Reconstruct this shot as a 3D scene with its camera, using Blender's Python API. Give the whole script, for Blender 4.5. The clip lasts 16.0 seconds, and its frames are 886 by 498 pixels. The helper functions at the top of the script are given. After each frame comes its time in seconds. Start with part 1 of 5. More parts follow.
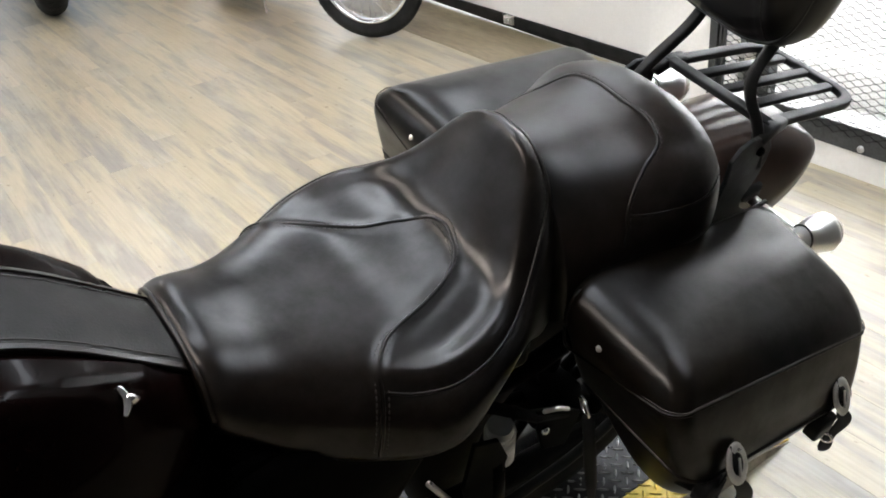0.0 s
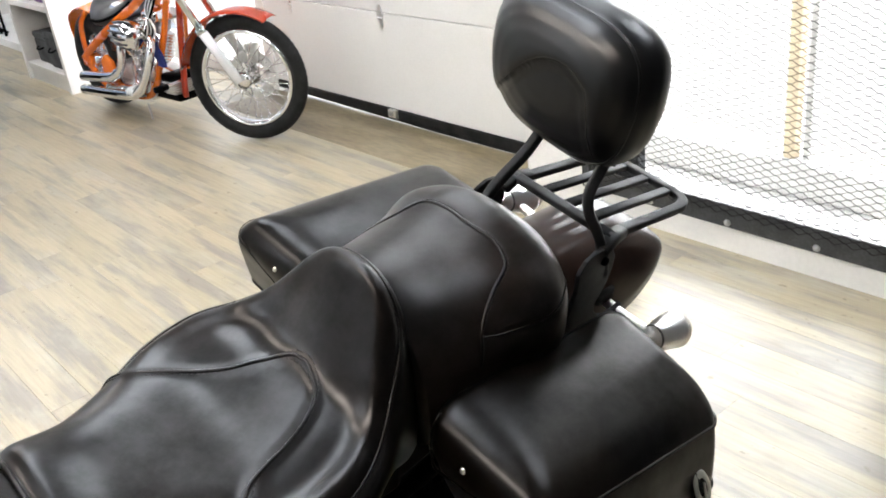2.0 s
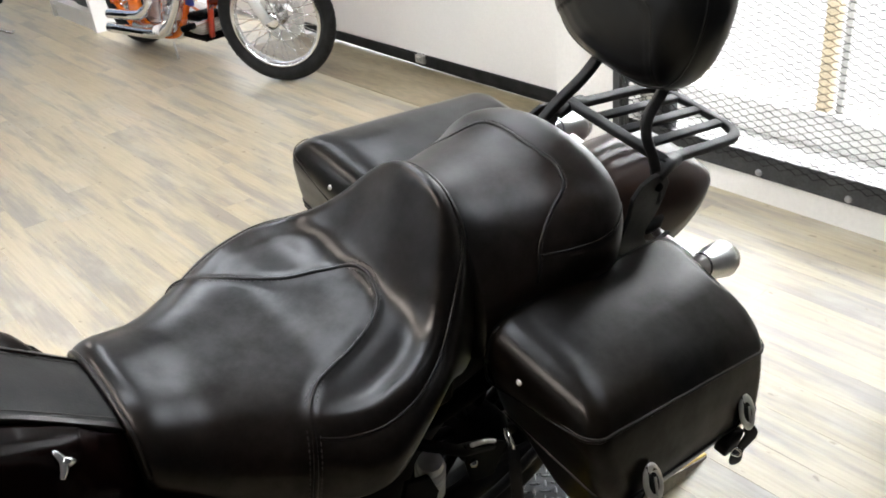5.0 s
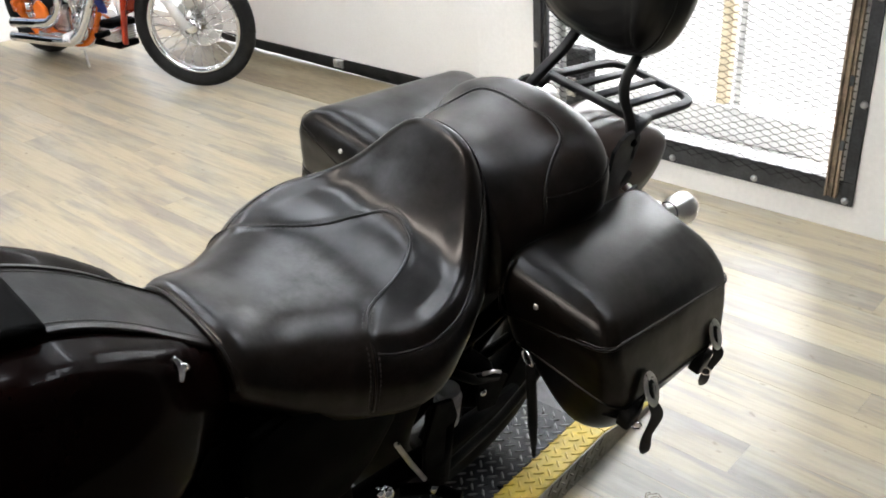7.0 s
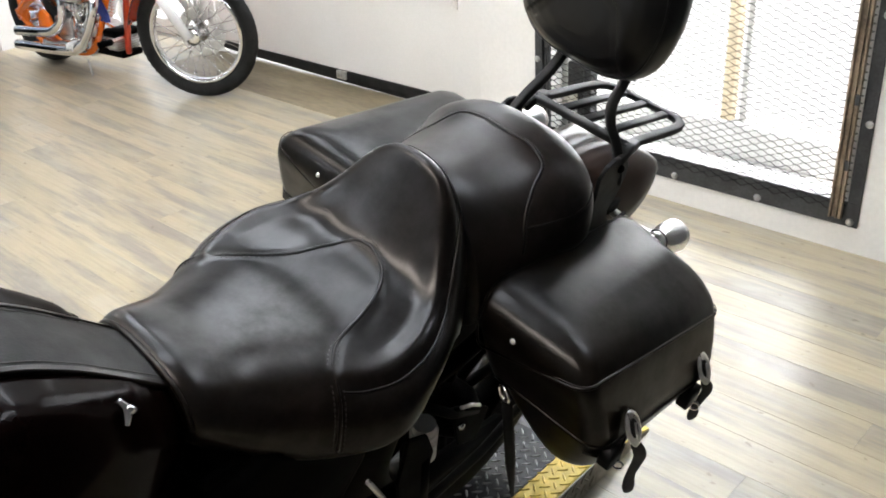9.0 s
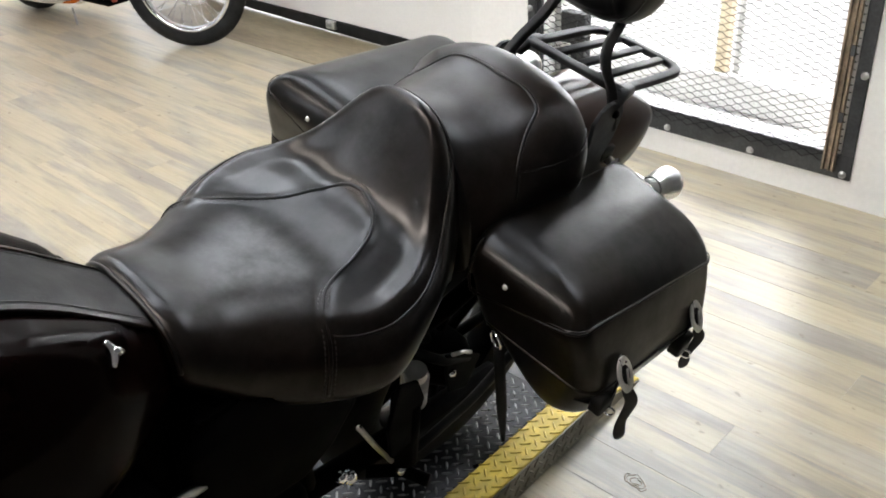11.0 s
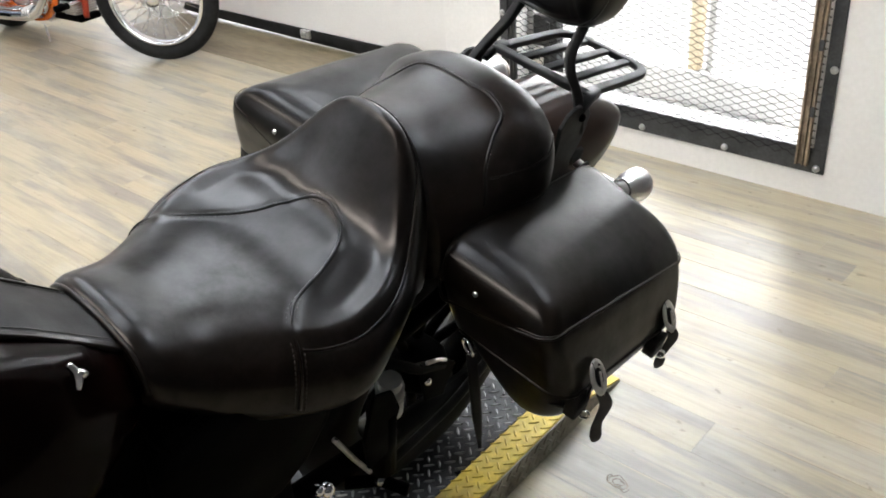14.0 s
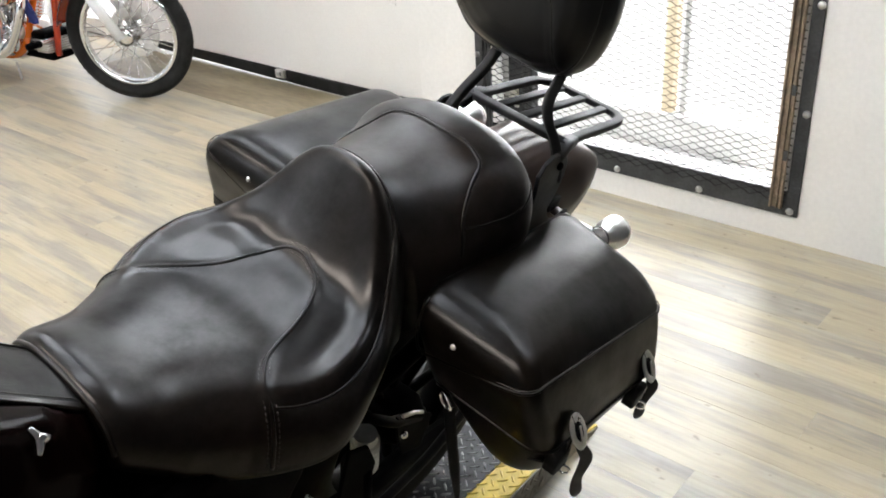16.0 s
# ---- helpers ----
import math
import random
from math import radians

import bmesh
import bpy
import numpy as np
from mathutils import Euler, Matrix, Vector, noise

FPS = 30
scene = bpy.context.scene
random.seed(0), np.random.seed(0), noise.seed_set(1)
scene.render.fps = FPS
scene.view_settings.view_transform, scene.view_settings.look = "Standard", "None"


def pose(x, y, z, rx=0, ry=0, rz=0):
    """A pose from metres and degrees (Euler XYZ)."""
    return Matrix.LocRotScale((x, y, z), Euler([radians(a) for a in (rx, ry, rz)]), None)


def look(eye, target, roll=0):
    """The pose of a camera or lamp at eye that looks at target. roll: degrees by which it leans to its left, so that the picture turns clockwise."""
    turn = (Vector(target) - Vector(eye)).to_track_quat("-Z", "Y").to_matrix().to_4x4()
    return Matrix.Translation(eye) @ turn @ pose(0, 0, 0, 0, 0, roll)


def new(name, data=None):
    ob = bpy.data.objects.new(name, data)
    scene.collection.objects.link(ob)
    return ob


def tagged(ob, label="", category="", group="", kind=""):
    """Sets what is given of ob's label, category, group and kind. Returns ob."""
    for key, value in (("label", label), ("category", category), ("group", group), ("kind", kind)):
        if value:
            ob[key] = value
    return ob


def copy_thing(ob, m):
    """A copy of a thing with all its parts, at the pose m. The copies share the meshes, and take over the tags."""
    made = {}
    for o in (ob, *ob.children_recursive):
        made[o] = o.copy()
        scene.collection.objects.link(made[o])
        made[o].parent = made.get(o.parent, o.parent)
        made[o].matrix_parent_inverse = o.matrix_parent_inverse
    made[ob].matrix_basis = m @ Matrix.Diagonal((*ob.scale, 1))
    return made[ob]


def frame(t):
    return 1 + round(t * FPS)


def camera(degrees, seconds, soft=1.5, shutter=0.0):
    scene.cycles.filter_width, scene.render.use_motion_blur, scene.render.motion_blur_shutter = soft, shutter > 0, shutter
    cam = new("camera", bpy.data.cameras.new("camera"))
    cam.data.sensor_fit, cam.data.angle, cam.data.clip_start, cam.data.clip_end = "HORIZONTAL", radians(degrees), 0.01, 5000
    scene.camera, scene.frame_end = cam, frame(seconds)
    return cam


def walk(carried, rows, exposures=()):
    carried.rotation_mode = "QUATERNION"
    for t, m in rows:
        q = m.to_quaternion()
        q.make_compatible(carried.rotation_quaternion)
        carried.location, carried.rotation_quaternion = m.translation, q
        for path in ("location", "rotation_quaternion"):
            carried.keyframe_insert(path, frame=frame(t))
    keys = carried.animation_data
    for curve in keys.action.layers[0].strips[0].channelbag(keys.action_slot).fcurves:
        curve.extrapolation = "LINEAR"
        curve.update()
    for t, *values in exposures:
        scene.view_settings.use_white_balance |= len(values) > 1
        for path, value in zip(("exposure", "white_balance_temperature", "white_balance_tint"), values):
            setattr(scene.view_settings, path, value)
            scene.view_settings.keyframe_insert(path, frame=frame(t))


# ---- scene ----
cam = camera(51.5, 16.0, soft=1.8)
ROWS = [
    (0.0, -0.1794, -0.9338, 1.4868, 59.526, 4.865, -34.548),
    (0.5, -0.1661, -0.9556, 1.5441, 63.557, 3.148, -37.158),
    (1.0, -0.1629, -0.9714, 1.5627, 62.045, 4.238, -39.413),
    (1.5, -0.1345, -0.9905, 1.5705, 63.374, 5.649, -41.591),
    (2.0, -0.1126, -0.9874, 1.5665, 63.541, 6.279, -41.462),
    (2.5, -0.0971, -0.9793, 1.5594, 63.533, 5.929, -40.765),
    (3.0, -0.0876, -0.9756, 1.5487, 63.179, 7.229, -40.359),
    (3.5, -0.0940, -0.9662, 1.5379, 61.992, 6.601, -39.441),
    (4.0, -0.0986, -0.9650, 1.5291, 61.211, 6.663, -38.715),
    (6.5, -0.4416, -0.9806, 1.5298, 61.516, 2.919, -45.782),
    (7.0, -0.4825, -0.9765, 1.5278, 61.604, 3.385, -47.370),
    (7.5, -0.4553, -0.9834, 1.5301, 61.882, 3.236, -47.184),
    (8.0, -0.4042, -0.9809, 1.5321, 62.177, 3.345, -46.525),
    (10.5, -0.3946, -0.9685, 1.5218, 60.880, 2.626, -46.422),
    (11.0, -0.3941, -0.9669, 1.5075, 59.366, 2.721, -46.854),
    (11.5, -0.3926, -0.9735, 1.5057, 59.213, 2.594, -48.007),
    (12.0, -0.3875, -0.9793, 1.5107, 59.543, 2.955, -47.924),
    (12.5, -0.3805, -0.9826, 1.5112, 59.607, 3.012, -48.094),
    (13.0, -0.3763, -0.9828, 1.5086, 59.443, 3.172, -48.064),
    (13.5, -0.3763, -0.9875, 1.5110, 59.748, 3.324, -48.436),
    (14.0, -0.3736, -0.9838, 1.5110, 59.546, 3.924, -48.536),
    (14.5, -0.3746, -0.9715, 1.5039, 58.795, 3.223, -48.723),
    (15.0, -0.3824, -0.9749, 1.5076, 59.278, 3.853, -49.207),
    (15.5, -0.4028, -0.9682, 1.5216, 61.175, 3.829, -49.544),
    (16.0, -0.3510, -0.9597, 1.5195, 61.667, 3.137, -49.922),
]
walk(cam, [(r[0], pose(*r[1:])) for r in ROWS], [(0.0, 0.79), (1.0, 0.89), (2.0, 0.92), (3.5, 0.86), (6.5, 0.86), (10.5, 0.84), (12.5, 0.88), (16.0, 0.87)])

# ---- light ----
world = bpy.data.worlds.new("sky")
scene.world = world
world.use_nodes = True
wn = world.node_tree
sky = wn.nodes.new("ShaderNodeTexSky")
sky.sky_type, sky.sun_disc = "NISHITA", False
sky.sun_elevation, sky.sun_rotation = radians(61), radians(186)
wn.links.new(sky.outputs[0], wn.nodes["Background"].inputs[0])
wn.nodes["Background"].inputs[1].default_value = 0.07
scene.view_settings.exposure = 1.9


def sun_lamp():
    d = bpy.data.lights.new("sun", "SUN")
    d.energy, d.angle, d.color = 5.0, radians(0.5), (1.0, 0.96, 0.9)
    ob = new("sun", d)
    ob.matrix_world = look((2.5, -5.0, 9.0), (3, 0, 0))


def area_lamp(name, eye, target, sx, sy, watts, color=(1, 1, 1)):
    d = bpy.data.lights.new(name, "AREA")
    d.shape, d.size, d.size_y, d.energy, d.color = "RECTANGLE", sx, sy, watts, color
    ob = new(name, d)
    ob.matrix_world = look(eye, target)
    return ob


sun_lamp()
area_lamp("daylight_shop_window", (-3.3, 9.12, 1.36), (-3.3, 0.0, 1.3), 10.8, 2.4, 8, (0.92, 0.97, 1.06))
area_lamp("daylight_west_window", (-9.12, 4.65, 1.5), (0.0, 4.65, 1.4), 8.1, 2.4, 12, (0.94, 0.98, 1.04))
area_lamp("daylight_glass_door", (2.78, 4.75, 1.15), (0.0, 4.75, 1.0), 1.1, 2.0, 4.5, (0.95, 0.98, 1.0))


# ---- materials ----
def mat(name, base, rough=0.5, metal=0.0, var=0.12, scale=6.0, grain=80.0, bump=0.15, dist=0.002, spec=0.5,
        second=None, stretch=(1, 1, 1), coat=0.0, random_value=0.0, rough_var=0.1, dent=0.0, wear=0.0, coat_rough=0.06):
    """Node material: two scales of noise vary the colour and roughness, the fine one gives the relief."""
    m = bpy.data.materials.new(name)
    m.use_nodes = True
    t = m.node_tree
    n, l = t.nodes, t.links
    b = n["Principled BSDF"]
    co = n.new("ShaderNodeTexCoord")
    mp = n.new("ShaderNodeMapping")
    mp.inputs["Scale"].default_value = stretch
    l.new(co.outputs["Object"], mp.inputs[0])
    big, fine = n.new("ShaderNodeTexNoise"), n.new("ShaderNodeTexNoise")
    big.inputs["Scale"].default_value, big.inputs["Detail"].default_value = scale, 5
    fine.inputs["Scale"].default_value, fine.inputs["Detail"].default_value = grain, 6
    l.new(mp.outputs[0], big.inputs["Vector"])
    l.new(mp.outputs[0], fine.inputs["Vector"])
    ramp = n.new("ShaderNodeMix")
    ramp.data_type = "RGBA"
    second = second or tuple(c * (1 - 2.2 * var) for c in base)
    ramp.inputs["A"].default_value, ramp.inputs["B"].default_value = (*base, 1), (*second, 1)
    mr = n.new("ShaderNodeMapRange")
    mr.inputs[1].default_value, mr.inputs[2].default_value = 0.35, 0.68
    l.new(big.outputs[0], mr.inputs[0])
    l.new(mr.outputs[0], ramp.inputs["Factor"])
    hs = n.new("ShaderNodeHueSaturation")
    mv = n.new("ShaderNodeMapRange")
    mv.inputs[1].default_value, mv.inputs[2].default_value = 0.3, 0.7
    mv.inputs[3].default_value, mv.inputs[4].default_value = 1 - var, 1 + var
    l.new(fine.outputs[0], mv.inputs[0])
    value = mv.outputs[0]
    if random_value:
        oi = n.new("ShaderNodeObjectInfo")
        mo = n.new("ShaderNodeMapRange")
        mo.inputs[3].default_value, mo.inputs[4].default_value = 1 - random_value, 1 + random_value
        l.new(oi.outputs["Random"], mo.inputs[0])
        mul = n.new("ShaderNodeMath")
        mul.operation = "MULTIPLY"
        l.new(mv.outputs[0], mul.inputs[0])
        l.new(mo.outputs[0], mul.inputs[1])
        value = mul.outputs[0]
    l.new(value, hs.inputs["Value"])
    l.new(ramp.outputs["Result"], hs.inputs["Color"])
    l.new(hs.outputs[0], b.inputs["Base Color"])
    rr = n.new("ShaderNodeMapRange")
    rr.inputs[1].default_value, rr.inputs[2].default_value = 0.3, 0.7
    rr.inputs[3].default_value, rr.inputs[4].default_value = max(0.02, rough - rough_var), min(1, rough + rough_var)
    l.new(big.outputs[0], rr.inputs[0])
    l.new(rr.outputs[0], b.inputs["Roughness"])
    b.inputs["Metallic"].default_value = metal
    b.inputs["Specular IOR Level"].default_value = spec
    b.inputs["Coat Weight"].default_value = coat
    b.inputs["Coat Roughness"].default_value = coat_rough
    if wear:
        worn, ws = n.new("ShaderNodeTexNoise"), n.new("ShaderNodeMapRange")
        worn.inputs["Scale"].default_value, worn.inputs["Detail"].default_value, worn.inputs["Roughness"].default_value = 15, 7, 0.68
        l.new(mp.outputs[0], worn.inputs["Vector"])
        for k, v in zip((1, 2, 3, 4), (0.34, 0.66, spec * (1 - wear), spec * (1 + wear))):
            ws.inputs[k].default_value = v
        l.new(worn.outputs[0], ws.inputs[0])
        l.new(ws.outputs[0], b.inputs["Specular IOR Level"])
    if bump:
        bp = n.new("ShaderNodeBump")
        bp.inputs["Strength"].default_value, bp.inputs["Distance"].default_value = bump, dist
        l.new(fine.outputs[0], bp.inputs["Height"])
        l.new(bp.outputs[0], b.inputs["Normal"])
        if dent:
            soft, bp2 = n.new("ShaderNodeTexNoise"), n.new("ShaderNodeBump")
            soft.inputs["Scale"].default_value, soft.inputs["Detail"].default_value = 24, 2
            l.new(mp.outputs[0], soft.inputs["Vector"])
            bp2.inputs["Strength"].default_value, bp2.inputs["Distance"].default_value = dent, 0.003
            l.new(soft.outputs[0], bp2.inputs["Height"])
            l.new(bp2.outputs[0], bp.inputs["Normal"])
    return m


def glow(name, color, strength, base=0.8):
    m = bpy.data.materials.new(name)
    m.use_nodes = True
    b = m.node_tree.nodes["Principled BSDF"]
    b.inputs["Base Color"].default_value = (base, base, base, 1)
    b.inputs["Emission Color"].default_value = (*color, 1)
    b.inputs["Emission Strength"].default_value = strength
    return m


def plank_mat():
    """Oak-look vinyl plank: tan and grey bands along y, thin dark grain, knots, tone from piece to piece, satin wear layer."""
    m = bpy.data.materials.new("washed_plank")
    m.use_nodes = True
    t = m.node_tree
    n, l = t.nodes, t.links
    b = n["Principled BSDF"]
    co, oi = n.new("ShaderNodeTexCoord"), n.new("ShaderNodeObjectInfo")
    add = n.new("ShaderNodeVectorMath")
    add.operation = "MULTIPLY_ADD"
    l.new(oi.outputs["Random"], add.inputs[0])
    add.inputs[1].default_value = (37, 19, 0)
    l.new(co.outputs["Object"], add.inputs[2])

    def noise_at(stretch, scale, detail, rough=0.5):
        mp, tx = n.new("ShaderNodeMapping"), n.new("ShaderNodeTexNoise")
        mp.inputs["Scale"].default_value = stretch
        tx.inputs["Scale"].default_value, tx.inputs["Detail"].default_value, tx.inputs["Roughness"].default_value = scale, detail, rough
        l.new(add.outputs[0], mp.inputs[0])
        l.new(mp.outputs[0], tx.inputs["Vector"])
        return tx.outputs[0]

    def spread(value, a, c, lo, hi, soft=False):
        mr = n.new("ShaderNodeMapRange")
        mr.interpolation_type = "SMOOTHSTEP" if soft else "LINEAR"
        for k, v in zip((1, 2, 3, 4), (a, c, lo, hi)):
            mr.inputs[k].default_value = v
        l.new(value, mr.inputs[0])
        return mr.outputs[0]

    def times(a, c):
        mul = n.new("ShaderNodeMath")
        mul.operation = "MULTIPLY"
        l.new(a, mul.inputs[0])
        l.new(c, mul.inputs[1])
        return mul.outputs[0]

    def blend(fac, a, c):
        mx = n.new("ShaderNodeMix")
        mx.data_type = "RGBA"
        for key, v in (("A", a), ("B", c)):
            if isinstance(v, tuple):
                mx.inputs[key].default_value = (*v, 1)
            else:
                l.new(v, mx.inputs[key])
        l.new(fac, mx.inputs["Factor"])
        return mx.outputs["Result"]

    band = noise_at((1, 0.11, 1), 9.5, 6, 0.62)
    streak = noise_at((1, 0.045, 1), 95, 4)
    cloud = noise_at((1, 0.4, 1), 5.5, 4, 0.6)
    speck = noise_at((1, 0.55, 1), 38, 2)
    tan = blend(spread(band, 0.45, 0.62, 0, 1, True), TAN_BAND, GREY_BAND)
    tan = blend(spread(cloud, 0.50, 0.66, 0, 0.55, True), tan, PALE_BAND)
    tan = blend(spread(speck, 0.67, 0.76, 0, 0.6, True), tan, (0.13, 0.10, 0.062))
    value = times(spread(streak, 0.30, 0.58, 0.87, 1.04), spread(oi.outputs["Random"], 0, 1, 0.88, 1.10))
    hs = n.new("ShaderNodeHueSaturation")
    l.new(value, hs.inputs["Value"])
    l.new(tan, hs.inputs["Color"])
    l.new(hs.outputs[0], b.inputs["Base Color"])
    l.new(spread(cloud, 0.3, 0.7, 0.29, 0.40), b.inputs["Roughness"])
    b.inputs["Specular IOR Level"].default_value = 0.80
    bp = n.new("ShaderNodeBump")
    bp.inputs["Strength"].default_value, bp.inputs["Distance"].default_value = 0.22, 0.001
    l.new(streak, bp.inputs["Height"])
    l.new(bp.outputs[0], b.inputs["Normal"])
    return m


TAN_BAND, GREY_BAND, PALE_BAND = (0.378, 0.324, 0.216), (0.236, 0.216, 0.176), (0.378, 0.351, 0.282)
M_PLANK = plank_mat()
M_WALL = mat("white_wall_paint", (0.78, 0.77, 0.74), 0.6, var=0.03, scale=1.5, grain=60, bump=0.08)
M_DARKWALL = mat("unseen_wall_black", (0.022, 0.022, 0.023), 0.7, var=0.05, scale=1.5)
M_CEIL = mat("ceiling_paint", (0.11, 0.11, 0.11), 0.8, var=0.04, scale=2)
M_GARAGE = mat("garage_door_paint", (0.74, 0.73, 0.70), 0.42, var=0.03, scale=1.2, grain=140, bump=0.1)
M_RUBBER = mat("black_rubber", (0.010, 0.010, 0.010), 0.65, var=0.2, scale=12, spec=0.25)
M_STEEL = mat("dark_painted_steel", (0.055, 0.057, 0.06), 0.5, metal=0.3, var=0.2, scale=9, grain=120, bump=0.3)
M_BOLT = mat("zinc_bolt", (0.55, 0.55, 0.54), 0.35, metal=0.9, var=0.1)
M_RUST = mat("weathered_bronze_channel", (0.30, 0.235, 0.165), 0.5, metal=0.3, var=0.25, scale=14)
M_MESH = mat("expanded_steel", (0.013, 0.0125, 0.012), 0.6, metal=0.1, var=0.2, spec=0.15)
M_CONC = mat("pale_concrete", (0.31, 0.305, 0.295), 0.85, var=0.08, scale=3)
M_TAN = mat("tan_threshold_board", (0.215, 0.172, 0.100), 0.42, var=0.2, scale=5, grain=60, stretch=(1, 0.2, 1))
M_BLEATHER = mat("black_brown_leather", (0.0012, 0.0010, 0.0008), 0.288, var=0.12, scale=7, grain=420, bump=0.03, dist=0.0005, spec=0.26,
                 second=(0.0052, 0.0031, 0.0018), rough_var=0.008, dent=0.06, wear=0.36)
M_BAG = mat("saddlebag_leather", (0.0012, 0.0010, 0.0008), 0.290, var=0.12, scale=7, grain=320, bump=0.03, dist=0.0005, spec=0.16,
            second=(0.0042, 0.0028, 0.0016), rough_var=0.008, dent=0.07, wear=0.34)
# the rider seat's leather, rougher, with the top's sheen lifted into its brown
M_PILLION = mat("worn_leather_sheen", (0.0030, 0.0022, 0.0016), 0.36, var=0.2, scale=9, grain=380, bump=0.04, dist=0.0005, spec=0.30,
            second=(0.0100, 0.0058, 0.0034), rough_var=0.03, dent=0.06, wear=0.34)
M_PAD = mat("black_vinyl", (0.0024, 0.0025, 0.0028), 0.33, spec=0.46, var=0.12, scale=7, grain=500, bump=0.02, dist=0.0005, rough_var=0.015, dent=0.07)
M_STRAP = mat("black_strap_leather", (0.0025, 0.0023, 0.0023), 0.5, var=0.2, scale=20, grain=300, spec=0.2)
M_THREAD = mat("dark_thread", (0.020, 0.017, 0.014), 0.6, var=0.2)
M_PLAST = mat("black_powder_coat", (0.018, 0.0185, 0.0195), 0.55, var=0.2, scale=14, grain=260, bump=0.12, spec=0.18)
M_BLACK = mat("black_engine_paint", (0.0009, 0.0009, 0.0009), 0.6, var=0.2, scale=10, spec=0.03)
# tank and fender share one paint; this copy has the tank's shade in it
M_MAROON = mat("brown_paint_shaded", (0.0024, 0.0008, 0.0006), 0.2, var=0.1, scale=5, bump=0, coat=0.03, spec=0.025, rough_var=0.02)
# the same paint, lighter and glossier for the light on the fender
M_FENDER = mat("brown_paint_lit", (0.026, 0.013, 0.009), 0.3, var=0.1, scale=5, bump=0, coat=0.32, spec=0.08, rough_var=0.02, coat_rough=0.05)
M_CHROME = mat("chrome", (0.86, 0.86, 0.87), 0.17, metal=1.0, var=0.03, scale=8, bump=0, rough_var=0.02)
M_SATIN = mat("satin_chrome", (0.90, 0.89, 0.87), 0.30, metal=1.0, var=0.03, scale=9, bump=0, rough_var=0.02)
M_NICKEL = mat("brushed_nickel", (0.80, 0.79, 0.77), 0.36, metal=1.0, var=0.08, scale=30)
M_ALU = mat("cast_aluminium", (0.55, 0.55, 0.54), 0.5, metal=0.6, var=0.1, scale=20)
M_TREADB = mat("black_tread_plate", (0.035, 0.036, 0.038), 0.36, metal=0.6, var=0.2, scale=18)
M_TREADW = mat("worn_tread_bar", (0.36, 0.36, 0.35), 0.32, metal=0.7, var=0.25, scale=40)
M_TREADY = mat("yellow_tread_paint", (0.74, 0.56, 0.075), 0.40, var=0.12, scale=18, second=(0.52, 0.38, 0.07))
M_TREADS = mat("bare_tread_skirt", (0.30, 0.27, 0.21), 0.40, metal=0.5, var=0.2, scale=14)
M_ORANGE = mat("orange_paint", (0.72, 0.15, 0.012), 0.22, var=0.06, scale=5, bump=0, coat=0.35)
M_RED = mat("red_orange_paint", (0.40, 0.035, 0.008), 0.25, var=0.06, bump=0, coat=0.25)
M_BLUE = mat("blue_cloth", (0.02, 0.035, 0.20), 0.7, var=0.2)
M_SHELF = mat("white_shelf_board", (0.72, 0.71, 0.69), 0.45, var=0.03, scale=3)
M_DARKBOX = mat("dark_grey_case", (0.04, 0.042, 0.045), 0.5, var=0.2, scale=10)
M_PURPLE = mat("purple_carton", (0.12, 0.03, 0.20), 0.5, var=0.15)
M_WHITEP = mat("white_gloss_paint", (0.70, 0.70, 0.70), 0.2, var=0.03, bump=0, coat=0.5)
M_YARD = mat("sunlit_concrete", (0.60, 0.597, 0.585), 0.85, var=0.06, scale=3)
M_KERB = mat("grey_kerb_stone", (0.60, 0.597, 0.585), 0.85, var=0.08, scale=9)
M_YPOST = mat("faded_yellow_post", (0.80, 0.67, 0.47), 0.6, var=0.1)
M_GLASS = bpy.data.materials.new("window_glass")
M_GLASS.use_nodes = True
gb = M_GLASS.node_tree.nodes["Principled BSDF"]
gb.inputs["Transmission Weight"].default_value, gb.inputs["Roughness"].default_value, gb.inputs["IOR"].default_value = 1.0, 0.0, 1.45
# the wall's own glow stands in for daylight falling on it
M_BACK = glow("glowing_pale_wall", (0.985, 0.99, 1.0), 0.62, 0.3)
M_SKYPANEL = glow("glowing_sky_panel", (0.96, 0.985, 1.02), 7.0)
M_TUBE = glow("cool_white_diffuser", (0.92, 0.97, 1.05), 22.5)
M_TUBEW = glow("warm_white_diffuser", (1.04, 0.93, 0.84), 24.0)
M_KNOT = mat("knot_print", (0.21, 0.165, 0.11), 0.4, var=0.3, scale=60)
M_LENS = mat("clear_lens", (0.62, 0.58, 0.52), 0.12, var=0.05, bump=0)


# ---- mesh tools ----
def part(name, bm, material, parent=None, label="", smooth=True, bevel=0.0, kind=""):
    """Links a bmesh as one mesh object, under a thing or a part."""
    me = bpy.data.meshes.new(name)
    bmesh.ops.recalc_face_normals(bm, faces=bm.faces[:])
    bm.to_mesh(me)
    bm.free()
    me.materials.append(material)
    for p in me.polygons:
        p.use_smooth = smooth
    ob = new(name, me)
    if parent:
        ob.parent = parent
    if bevel:
        mod = ob.modifiers.new("bevel", "BEVEL")
        mod.width, mod.segments, mod.limit_method, mod.angle_limit = bevel, 2, "ANGLE", radians(40)
        mod.harden_normals = False
    tagged(ob, label=label, kind=kind)
    return ob


def thing(name, label, category, m=None, group="", kind=""):
    ob = new(name)
    ob.empty_display_size = 0.1
    if m is not None:
        ob.matrix_world = m
    return tagged(ob, label, category, group, kind)


